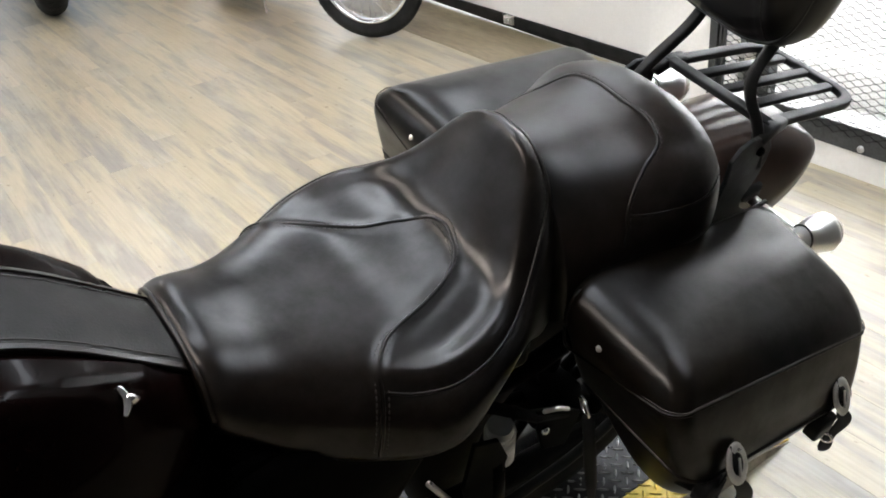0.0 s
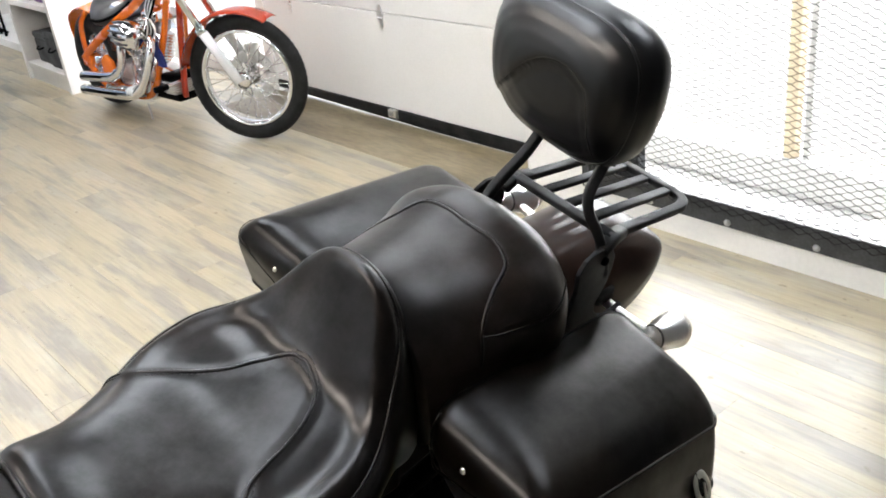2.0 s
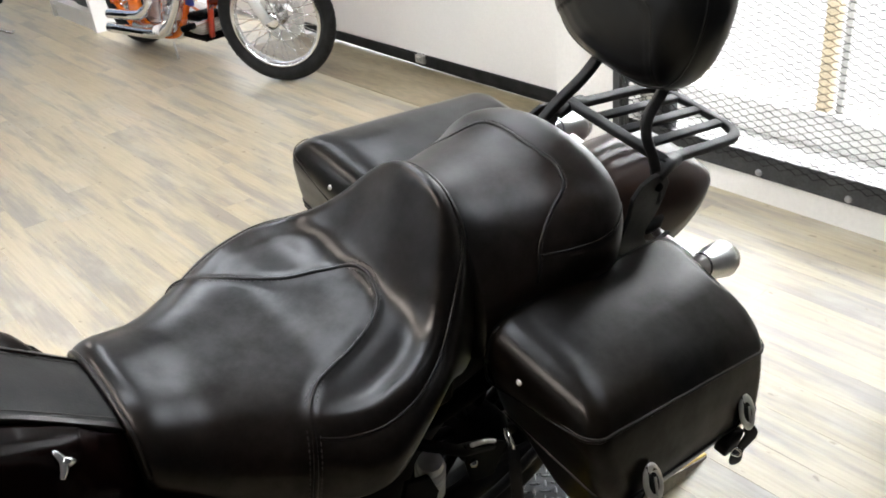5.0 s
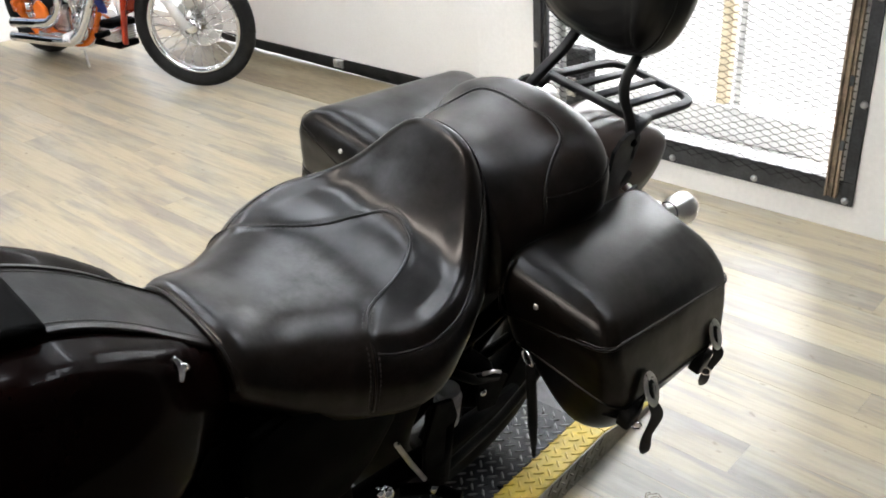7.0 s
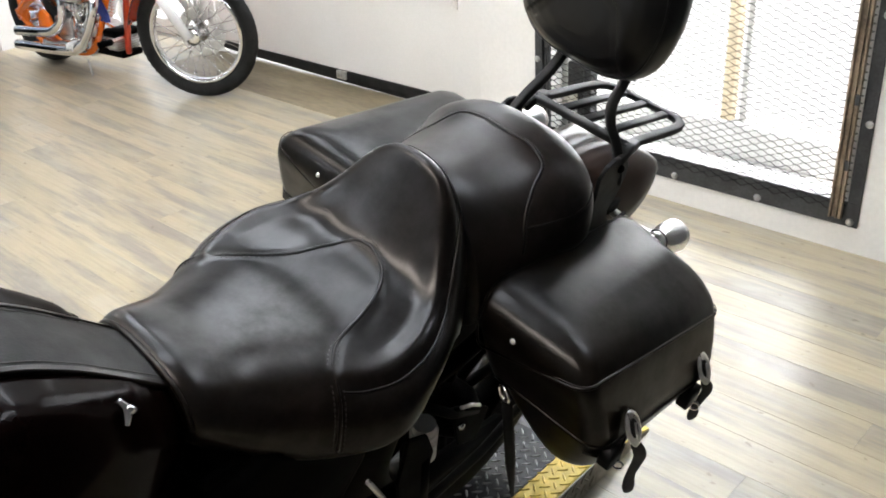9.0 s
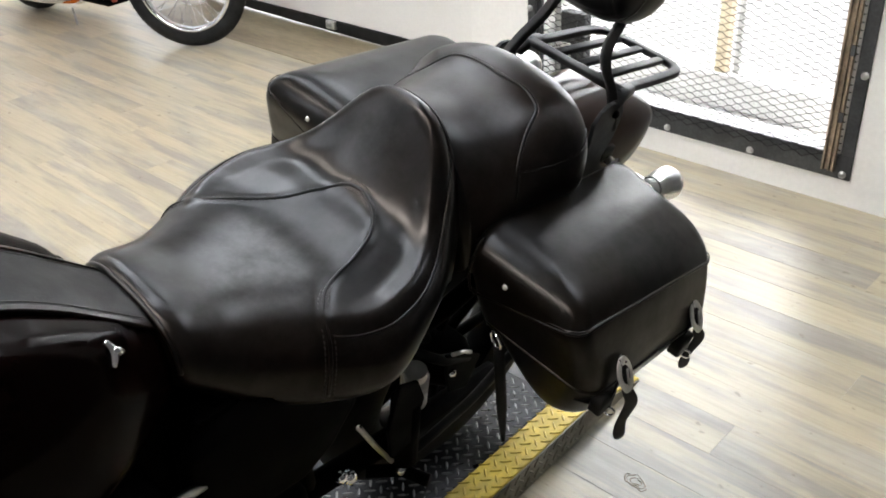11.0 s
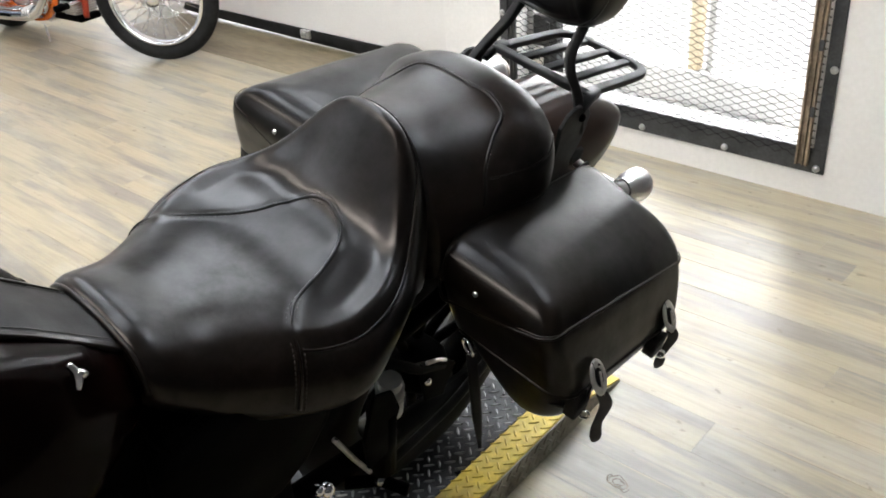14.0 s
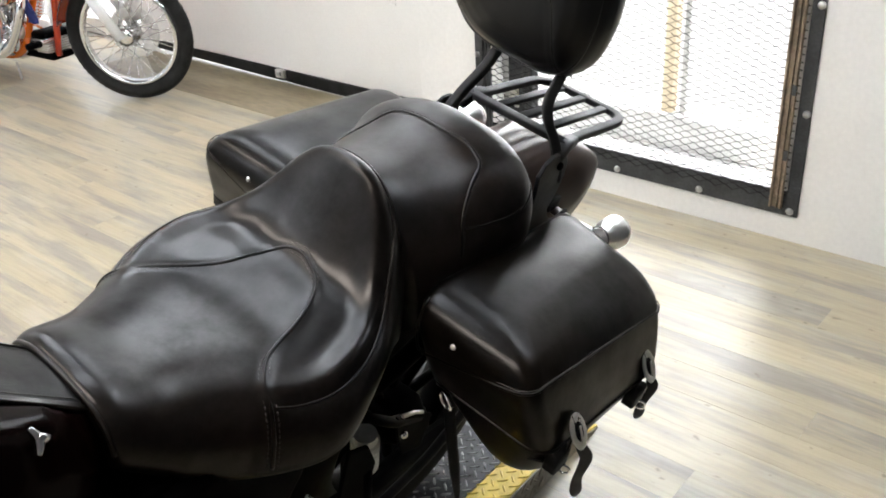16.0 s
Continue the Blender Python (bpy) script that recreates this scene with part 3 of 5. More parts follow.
def smooth_rows(rows, width=0.011):
    """The table drawn fine and softened along x."""
    x0, x1 = rows[0][0], rows[-1][0]
    n = int((x1 - x0) / 0.004)
    xs = [x0 + (x1 - x0) * i / n for i in range(n + 1)]
    fine = np.array([table(rows, x) for x in xs])
    out = []
    for x, row in zip(xs, fine):
        s = max(1e-4, min(width, 0.5 * min(x - x0, x1 - x)))
        k = np.exp(-0.5 * ((np.array(xs) - x) / s) ** 2)
        out.append((x, *((k[:, None] * fine).sum(0) / k.sum())))
    return out


RIDER, PILLION = smooth_rows(RIDER), smooth_rows(PILLION)


def on_seat(rows, x, s, lift=0.0):
    """Point of a seat's skin at length x and s from -1 (left hem) over 0 (top) to 1 (right hem)."""
    w, top, low, n, m = table(rows, x)
    a = s * math.pi / 2
    y = math.copysign(abs(math.sin(a)) ** (2 / n), s) * (w + lift)
    z = low + (top - low + lift) * abs(math.cos(a)) ** (2 / m)
    return Vector((x, y, z))


def seat_skin(rows, nx, ns=56, relief=()):
    """relief: rows of (path, height, width): folds and grooves along lines of the skin."""
    x0, x1 = rows[0][0], rows[-1][0]
    grid = [[(x0 + (x1 - x0) * i / nx, -1 + 2 * k / ns) for k in range(ns + 1)] for i in range(nx + 1)]
    flat = np.array([on_seat(rows, x, q) for g in grid for x, q in g])
    lift = np.zeros(len(flat))
    for path, height, width in relief:
        line = np.array([on_seat(rows, p.x, p.y) for p in catmull([Vector((x, q, 0)) for x, q in path], 8)])
        gap = np.sqrt(((flat[:, None] - line[None]) ** 2).sum(2))
        near = gap.argmin(1) / (len(line) - 1)
        fade = np.clip(np.minimum(near, 1 - near) / 0.14, 0, 1)
        lift += height * fade * fade * (3 - 2 * fade) * np.exp(-(gap.min(1) / width) ** 2)
    rings = []
    for i, g in enumerate(grid):
        ring = [on_seat(rows, x, q, float(lift[i * (ns + 1) + k])) for k, (x, q) in enumerate(g)]
        low = ring[0].z
        x = g[0][0]
        for f, dz in ((0.97, 0.012), (0.90, 0.024), (0.80, 0.030)):
            ring.append(Vector((x, ring[ns].y * f, low - dz)))
        for f, dz in ((0.80, 0.030), (0.90, 0.024), (0.97, 0.012)):
            ring.append(Vector((x, ring[0].y * f, low - dz)))
        rings.append(ring)
    return loft(rings)


def welt(rows, path, r=0.0022, n=10, lift=0.0006):
    pts = catmull([Vector((x, q, 0)) for x, q in path], n)
    return tube([on_seat(rows, p.x, p.y, lift) for p in pts], r, 8)


def stitches(rows, path, r=0.0011, long=0.0052, gap=0.0026, lift=0.0006):
    """A row of single stitches along a line of the skin."""
    line = [on_seat(rows, p.x, p.y, lift) for p in catmull([Vector((x, q, 0)) for x, q in path], 24)]
    bm, run = bmesh.new(), 0.0
    for a, b in zip(line, line[1:]):
        step = (b - a).length
        while run < step and step > 1e-6:
            d = (b - a) / step
            p = a + d * run
            tube([p, p + d * long * 0.5, p + d * long], [r * 0.5, r, r * 0.5], 5, bm)
            run += long + gap
        run -= step
    return bm


def both(path):
    """A path of the left half, carried on over the top to the right."""
    return path + [(x, -q) for x, q in path[::-1] if q < -0.01]


yoke = [(0.174, -0.985), (0.177, -0.86), (0.182, -0.72), (0.191, -0.542), (0.202, -0.383), (0.227, -0.25), (0.261, -0.192), (0.30, -0.175), (0.334, -0.158), (0.366, -0.117), (0.380, -0.058), (0.385, -0.005),
        (0.372, 0.035), (0.340, 0.06), (0.302, 0.092), (0.261, 0.175), (0.225, 0.30), (0.20, 0.45), (0.182, 0.72), (0.177, 0.86), (0.174, 0.985)]
rim = both([(0.150, -0.40), (0.198, -0.41), (0.225, -0.44), (0.259, -0.458), (0.295, -0.483), (0.338, -0.505), (0.378, -0.483), (0.408, -0.408), (0.436, -0.333), (0.457, -0.262), (0.468, -0.17), (0.470, 0.0)])
hem = both([(0.191, -0.55), (0.219, -0.575), (0.251, -0.583), (0.291, -0.617), (0.329, -0.66), (0.38, -0.642), (0.431, -0.567), (0.475, -0.475), (0.487, -0.35), (0.490, -0.233), (0.492, 0.0)])
inner = both([(0.24, -0.34), (0.30, -0.37), (0.345, -0.38), (0.378, -0.33), (0.405, -0.26), (0.428, -0.18), (0.435, 0.0)])
pyoke = [(0.580, -0.86), (0.585, -0.775), (0.592, -0.658), (0.609, -0.558), (0.637, -0.45), (0.669, -0.35), (0.682, -0.267), (0.691, -0.133), (0.688, 0.0), (0.690, 0.15), (0.685, 0.3), (0.665, 0.4), (0.63, 0.5), (0.595, 0.66), (0.58, 0.86)]
pside = [(0.592, -0.69), (0.629, -0.74), (0.669, -0.77), (0.70, -0.76), (0.735, -0.72), (0.77, -0.68), (0.795, -0.60)]
rider = part("rider_seat", seat_skin(RIDER, 150, 110, [(rim, 0.0078, 0.0165), (inner, -0.0022, 0.03),
                                                      (hem, -0.002, 0.006), (yoke, 0.0024, 0.0075)]), M_BLEATHER, bike,
             "dark brown-black leather rider seat with a scooped back")
pillion = part("passenger_seat", seat_skin(PILLION, 100, 96, [(pyoke, -0.0016, 0.006), (pside, -0.0015, 0.005)]), M_PILLION, bike, "worn brown-black leather passenger seat with sheen in its colour")
part("seam", welt(RIDER, yoke, 0.0031, lift=0.0012), M_BLEATHER, rider, "raised leather seam")
part("stitching", stitches(RIDER, [(x + 0.0065, q * 1.01) for x, q in yoke], lift=0.0010), M_THREAD, rider)
part("stitching", stitches(RIDER, [(x - 0.006, q * 0.99) for x, q in yoke], lift=0.0011), M_THREAD, rider)
part("seam", welt(RIDER, hem, 0.0019, lift=0.0), M_BLEATHER, rider, "raised leather seam")
part("stitching", stitches(RIDER, [(x - 0.004, q * 0.985) for x, q in hem], lift=0.0002), M_THREAD, rider)
part("nose_piping", welt(RIDER, [(0.009, -0.95), (0.009, -0.6), (0.009, -0.3), (0.009, 0), (0.009, 0.3), (0.009, 0.6), (0.009, 0.95)], 0.0038), M_BLEATHER, rider)
part("seam", welt(PILLION, pyoke, 0.003, lift=-0.0014), M_BLEATHER, pillion, "raised leather seam")
part("stitching", stitches(PILLION, [(x + 0.005, q) for x, q in pyoke], lift=-0.0008), M_THREAD, pillion)
for q in (1, -1):
    part("stitching", welt(PILLION, [(x, q * y) for x, y in pside], 0.0014, lift=-0.0004), M_BLEATHER, pillion)


def bag_drop(z):
    """How steeply a level of the bag falls towards the rear: the lid's top is nearly level, the belly drops."""
    return float(np.interp(z, (0.55, 0.64, 0.72, 0.79, 0.835), (-0.05, -0.13, -0.185, -0.15, -0.06)))


def bag_shape(rows, skew=0.17, sag=0.034):
    """Level rings of a bag; skew draws the rear inner corner forward, and the lid's rear outer corner sags."""
    rings = []
    for z, x0, x1, y0, y1, r in rows:
        ring = round_rect(x0, x1, y0, y1, r, z, 7)
        for v in ring:
            v.z += bag_drop(z) * (v.x - 0.47)
            back = min(1, max(0, (v.x - 0.58) / 0.3))
            v.z -= sag * back * min(1, max(0, (-0.15 - v.y) / 0.20)) * min(1, max(0, (z - 0.72) / 0.10))
            v.x -= skew * (v.y + 0.38) * back
        rings.append(ring)
    return rings


def dense(rows, n=5):
    return [(p,) + tuple(table(rows, p)) for p in [rows[0][0] + (rows[-1][0] - rows[0][0]) * i / (n * (len(rows) - 1)) for i in range(n * (len(rows) - 1) + 1)]]


BODY = [(0.516, 0.585, 0.70, -0.345, -0.29, 0.03), (0.526, 0.566, 0.76, -0.364, -0.275, 0.045), (0.548, 0.550, 0.805, -0.382, -0.258, 0.05), (0.585, 0.535, 0.850, -0.397, -0.235, 0.05),
        (0.64, 0.518, 0.892, -0.408, -0.20, 0.045), (0.68, 0.504, 0.905, -0.402, -0.18, 0.045), (0.72, 0.496, 0.909, -0.393, -0.172, 0.045), (0.75, 0.494, 0.907, -0.386, -0.17, 0.045), (0.775, 0.498, 0.895, -0.376, -0.17, 0.04)]
LID = [(0.668, 0.503, 0.885, -0.414, -0.178, 0.038), (0.70, 0.492, 0.889, -0.411, -0.170, 0.038), (0.74, 0.480, 0.892, -0.402, -0.165, 0.036), (0.765, 0.473, 0.893, -0.394, -0.162, 0.032), (0.780, 0.472, 0.893, -0.389, -0.160, 0.030), (0.794, 0.475, 0.893, -0.383, -0.160, 0.028),
       (0.806, 0.481, 0.892, -0.374, -0.157, 0.026), (0.816, 0.490, 0.890, -0.362, -0.156, 0.026), (0.824, 0.503, 0.885, -0.344, -0.156, 0.026), (0.829, 0.519, 0.876, -0.318, -0.159, 0.026), (0.8318, 0.545, 0.860, -0.285, -0.166, 0.026)]


def saddlebag(side):
    """side -1 is the left bag, 1 its mirror image."""
    def f(b):
        if side > 0:
            mirror_y(b)
            for v in b.verts:
                v.co.x += 0.027
                v.co.z += 0.018
                if v.co.y > 0.24:
                    v.co.y = 0.24 + 0.86 * (v.co.y - 0.24)
        return b
    sag = 0.034 if side < 0 else 0.0
    bag = part("saddlebag", f(loft(bag_shape(dense(BODY, 4), sag=sag))), M_BAG, bike, "dark brown-black leather saddlebag with buckled straps")
    lid = part("lid", f(loft(bag_shape(dense(LID, 4), -0.02, sag))), M_BAG, bag, "smooth leather lid")
    zs = 0.797
    ring = bag_shape([(zs, *[v + d for v, d in zip(table(LID, zs), (-0.001, 0.001, -0.001, 0.001, 0))])], -0.02, sag)[0]
    half = [p for p in ring if p.y < -0.2 or p.x < 0.55]
    for p in half:
        if p.x < 0.50:
            drop = (0.008 + 0.34 * max(0, p.y + 0.37)) * min(1, (0.505 - p.x) / 0.025)
            p.x += table(LID, zs - drop)[0] - table(LID, zs)[0] - 0.001
            p.z -= drop
    half.sort(key=lambda p: (math.atan2(p.y + 0.2, p.x - 0.69) - 1.6) % (2 * math.pi))
    part("seam", f(tube(half, 0.0022, 6)), M_BAG, bag, "stitched lid seam")
    part("stitching", f(tube([p + Vector((0, 0, 0.006)) for p in half], 0.0009, 6)), M_THREAD, bag)
    front = [Vector((table(LID, z)[0] + 0.004, table(LID, z)[3] - 0.012, z + bag_drop(z) * (table(LID, z)[0] - 0.47))) for z in [0.765 + 0.009 * k for k in range(7)]]
    part("seam", f(tube(front, 0.0026, 6)), M_BAG, bag, "welted front edge of the lid")
    edge = [p for p in bag_shape([(0.669, *table(LID, 0.669))])[0] if p.y < -0.2]
    edge.sort(key=lambda p: math.atan2(p.y + 0.2, p.x - 0.69))
    part("piping", f(tube(edge, 0.0032, 8)), M_BAG, bag)
    part("rivet", f(turned([(-0.002, 0.0050), (0.0015, 0.0047), (0.003, 0.0025)], (-1, 0, 0.5), (0.4735, -0.241, 0.785), 14)), M_NICKEL, bag, "small nickel rivet")
    for c, end in ((Vector((0.565, -0.424, 0.683)), Vector((0.610, -0.444, 0.510))), (Vector((0.820, -0.413, 0.638)), Vector((0.840, -0.427, 0.507)))):
        strap = part("strap", f(tube(catmull([c + Vector((-0.03, 0.045, -0.065)), c + Vector((-0.024, 0.012, -0.05)), c + Vector((-0.012, 0.0, -0.03)), c + Vector((0, 0.003, 0.012)), c + Vector((0.002, 0.014, 0.03))], 4), 0.012, 10, flat=0.16, wide=(1, 0, 0))), M_STRAP, bag, "black leather buckle strap")
        kx, kz = c.x - 0.020, c.z - 0.062
        part("keeper", f(loft([round_rect(kx - 0.020, kx + 0.017, -0.428, -0.405, 0.004, kz + k) for k in (0, 0.036)])), M_STRAP, bag, "black leather keeper")
        buckle = torus((0, 0, 0), (0, 1, 0), 0.0145, 0.0050, 10, 28, wide=0.6)
        plate = turned([(-0.002, 0.0125), (0.001, 0.012), (0.0025, 0.008)], (0, -1, 0), (0, 0, 0), 20)
        tilt = Matrix.Rotation(radians(4), 3, "Z") @ Matrix.Rotation(radians(-32), 3, "X")
        for mesh in (buckle, plate):
            for v in mesh.verts:
                v.co.z *= 1.6
                v.co = tilt @ v.co + c + Vector((0, -0.004, 0.008))
        part("buckle", f(buckle), M_NICKEL, strap, "engraved oval nickel buckle")
        part("buckle_face", f(plate), M_STRAP, strap)
        part("prong", f(tube([c + Vector((0, -0.004, 0.02)), c + Vector((0, -0.016, -0.006))], 0.002, 6)), M_NICKEL, strap)
        tail = catmull([c + Vector((0, -0.012, -0.014)), c.lerp(end, 0.35) + Vector((0.009, -0.014, 0)), c.lerp(end, 0.68) + Vector((-0.003, -0.004, 0)), end], 7)
        steps = [k / (len(tail) - 1) for k in range(len(tail))]
        broad = [float(np.interp(k, (0, 0.12, 0.38, 0.62, 0.86, 0.97, 1), (0.006, 0.0095, 0.0118, 0.0092, 0.0112, 0.0085, 0.004))) for k in steps]
        part("strap_tail", f(tube(tail, broad, 12, flat=0.16, wide=(0.86, -0.5, 0), square=0.6)), M_STRAP, strap, "loose strap end")
        part("end_ring", f(torus((kx + 0.006, -0.431, kz - 0.004), (1, 0.4, 0), 0.0085, 0.0022, 8, 20)), M_CHROME, strap)
    ring = part("d_ring", f(torus((0.445, -0.265, 0.71), (0.9, -0.3, 0.2), 0.014, 0.0024, 8, 24)), M_CHROME, bag, "chrome D ring")
    part("tie_strap", f(tube([(0.447, -0.272, 0.70), (0.449, -0.288, 0.64), (0.452, -0.303, 0.58), (0.456, -0.320, 0.51)], [0.009, 0.0095, 0.009, 0.003], 8, flat=0.2, wide=(0.8, -0.6, 0))), M_STRAP, ring, "hanging black leather strap")
    return bag


saddlebag(-1)
saddlebag(1)


ARCH = [(0.122, -0.083, 0), (0.099, -0.056, 0), (0.064, -0.021, 0), (0.033, 0.012, 0), (-0.006, 0.037, 0), (-0.047, 0.041, 0), (-0.074, 0.030, 0), (-0.088, 0.015, 0), (-0.099, -0.033, 0), (-0.106, -0.085, 0), (-0.108, -0.108, 0)]


def backrest():
    """Rounded pad, wider at the top, with a domed roll round a recessed arch."""
    at = Vector((0.888, 0.004, 1.145))
    turn, tilt, hw, hh = Matrix.Rotation(radians(-6), 3, "Z"), radians(1.75), 0.161, 0.119
    arch = catmull(ARCH, 8)
    ay, az = np.array([p.x for p in arch][::-1]), np.array([p.y for p in arch][::-1])
    rr = [0.0, 0.2, 0.4, 0.56, 0.70, 0.80, 0.88, 0.92, 0.935, 0.95, 0.975, 0.99, 1.0]
    uu = [-0.079, -0.0782, -0.0757, -0.0710, -0.0640, -0.0555, -0.0445, -0.0348, -0.0290, -0.0270, -0.0190, -0.0100, 0.003]

    def place(u, y, z):
        return at + turn @ Vector((u + z * math.sin(tilt), y, z * math.cos(tilt)))

    def face(y, z, lift=0.0):
        across = abs(y) / hw / (1.0 if z > 0 else 1 + 0.124 * z / hh)
        r = (across ** 3.5 + (abs(z) / hh) ** 3.5) ** (1 / 3.5)
        p = 2.1 + 1.4 * min(1, r) ** 2
        r = min(1.0, (across ** p + (abs(z) / hh) ** p) ** (1 / p))
        gap = float(np.sqrt((ay - y) ** 2 + (az - z) ** 2).min())
        inside = -0.108 < y < 0.122 and z < float(np.interp(y, np.maximum.accumulate(ay), az))
        sunk = (0.0075 if inside else 0.0) * min(1, gap / 0.014) ** 0.7 + 0.004 * math.exp(-(gap / 0.006) ** 2)
        return place(float(np.interp(r, rr, uu)) - lift + sunk * min(1, max(0, (1.0 - r) / 0.15)), y, z)

    def edge(sc, k, n=96):
        a = 2 * math.pi * k / n
        c, q = math.cos(a), math.sin(a)
        z = math.copysign(abs(q) ** (2 / 3.5), q) * hh * sc
        return math.copysign(abs(c) ** (2 / 3.5), c) * hw * sc * (1.0 if q > 0 else 1 + 0.124 * z / hh), z
    rings = [[face(*edge(sc, k)) for k in range(96)] for sc in [0.03 + 0.97 * (1 - (1 - m / 44) ** 1.5) for m in range(44)]]
    rings += [[place(u, *edge(sc, k)) for k in range(96)] for u, sc in ((0.003, 1.0), (0.015, 0.99), (0.027, 0.96), (0.036, 0.89), (0.040, 0.77), (0.041, 0.5))]
    pad = part("backrest", loft(rings), M_PAD, bike, "black vinyl passenger backrest pad with an arched seam")
    part("piping", tube([place(-0.0290, *edge(0.930, k)) for k in range(97)], 0.0022, 8), M_PAD, pad)
    part("seam", tube([face(p.x, p.y, -0.003) for p in arch], 0.0021, 8), M_PAD, pad, "arched stitched seam")
    part("stitching", tube([face(p.x, p.y + 0.005, 0.0002) for p in arch], 0.0008, 6), M_THREAD, pad)


backrest()

# sissy bar, rack and rear end
CY = -0.02
for side in (-1, 1):
    near = [(0.872, CY - 0.108, 0.85), (0.867, CY - 0.104, 0.89), (0.853, CY - 0.095, 0.935), (0.838, CY - 0.084, 0.970), (0.842, CY - 0.075, 1.0), (0.870, CY - 0.069, 1.028), (0.898, CY - 0.064, 1.06)]
    far = [(0.800, 0.090, 0.865), (0.812, 0.084, 0.902), (0.831, 0.074, 0.938), (0.850, 0.060, 0.972), (0.864, 0.052, 0.995), (0.886, 0.047, 1.028), (0.906, 0.044, 1.06)]
    pts = catmull(near if side < 0 else far, 6)
    up = part("upright", tube(pts, 0.0112 if side < 0 else 0.0098, 20, flat=0.72, square=0.4), M_PLAST, bike, "black sissy bar upright")
    out = [(0.62, 0.66), (0.78, 0.66), (0.87, 0.69), (0.93, 0.725), (0.946, 0.744), (0.936, 0.761), (0.914, 0.757), (0.893, 0.757), (0.872, 0.768), (0.859, 0.784), (0.857, 0.800), (0.867, 0.815), (0.878, 0.835), (0.885, 0.86), (0.886, 0.885), (0.878, 0.90),
           (0.858, 0.912), (0.838, 0.914), (0.815, 0.905), (0.800, 0.885), (0.802, 0.85), (0.79, 0.80), (0.76, 0.79), (0.62, 0.78)]
    sp = part("side_plate", slab(out, 0.008, "y", CY * 0.5 + 0.122 * side), M_PLAST, bike, "black sissy bar side plate", smooth=False, bevel=0.002)
    part("bolt", turned([(0, 0.013), (0.006, 0.012), (0.009, 0.005)], (0, side, 0), (0.915, CY * 0.5 + 0.126 * side, 0.742), 14), M_BLACK, sp)
    part("bolt", turned([(0, 0.008), (0.005, 0.007), (0.007, 0.003)], (0, side, 0), (0.858, CY * 0.5 + 0.126 * side, 0.888), 12), M_BLACK, sp)
    part("rack_arm", tube([(0.855, CY + 0.108 * side, 0.905), (0.88, CY + 0.106 * side, 0.915), (0.91, CY + 0.100 * side, 0.913)], 0.012, 16, flat=0.8, square=0.55), M_PLAST, bike, "black rack bracket")

RW = 0.098


def rack_z(x):
    return 0.918 - 0.155 * (x - 0.88)


loop = [(0.882, RW), (0.95, RW), (1.04, RW), (1.085, RW - 0.004), (1.108, RW - 0.022), (1.114, RW - 0.05), (1.115, 0.0), (1.114, 0.05 - RW), (1.108, 0.022 - RW), (1.085, 0.004 - RW), (1.04, -RW), (0.95, -RW), (0.882, -RW)]
rack = part("rack", tube(catmull([(x, CY + y, rack_z(x)) for x, y in loop], 5), 0.0095, 20, flat=0.66, square=0.38, wide=(0, 1, 0)), M_PLAST, bike, "black slatted luggage rack")
part("front_bar", tube([(0.882, CY - RW - 0.008, rack_z(0.882)), (0.882, CY + RW + 0.008, rack_z(0.882))], 0.0095, 20, flat=0.66, square=0.38), M_PLAST, rack)
for y in (-0.049, 0.0, 0.049):
    part("slat", tube([(0.884, CY + y, rack_z(0.884)), (1.113, CY + y, rack_z(1.113))], 0.0088, 20, flat=0.55, square=0.38), M_PLAST, rack)

FEN = [(0.55, 0.105, 0.79, 0.10), (0.70, 0.108, 0.836, 0.12), (0.85, 0.110, 0.852, 0.15), (0.94, 0.112, 0.850, 0.158), (1.00, 0.113, 0.842, 0.138), (1.04, 0.112, 0.832, 0.105), (1.07, 0.107, 0.820, 0.068), (1.09, 0.099, 0.808, 0.036), (1.103, 0.086, 0.796, 0.016)]
rings = []
for i in range(41):
    x = 0.55 + 0.553 * i / 40
    w, top, drop = table(FEN, x)
    outer = []
    for k in range(25):
        a = -math.pi / 2 + math.pi * k / 24
        outer.append(Vector((x, math.copysign(abs(math.sin(a)) ** 0.75, a) * w, top - drop + drop * abs(math.cos(a)) ** 0.75)))
    inner = [Vector((x, v.y * 0.96, v.z - 0.004)) for v in reversed(outer)]
    rings.append(outer + inner)
part("rear_fender", loft(rings), M_FENDER, bike, "glossy brown rear fender")
tl = part("tail_lamp", turned([(0, 0.045), (0.02, 0.043), (0.035, 0.035), (0.04, 0.01)], (1, 0, -0.3), (1.045, 0, 0.70), 24), M_RED, bike, "red tail lamp")
part("lamp_ring", turned([(-0.012, 0.047), (0.002, 0.049), (0.006, 0.046)], (1, 0, -0.3), (1.045, 0, 0.70), 24), M_CHROME, tl)
part("signal_bar", tube(catmull([(0.925, -0.215, 0.750), (0.93, -0.12, 0.748), (0.94, 0.0, 0.765), (0.965, 0.10, 0.785), (0.97, 0.15, 0.79)], 5), 0.009, 12), M_NICKEL, bike, "chrome turn signal bar")
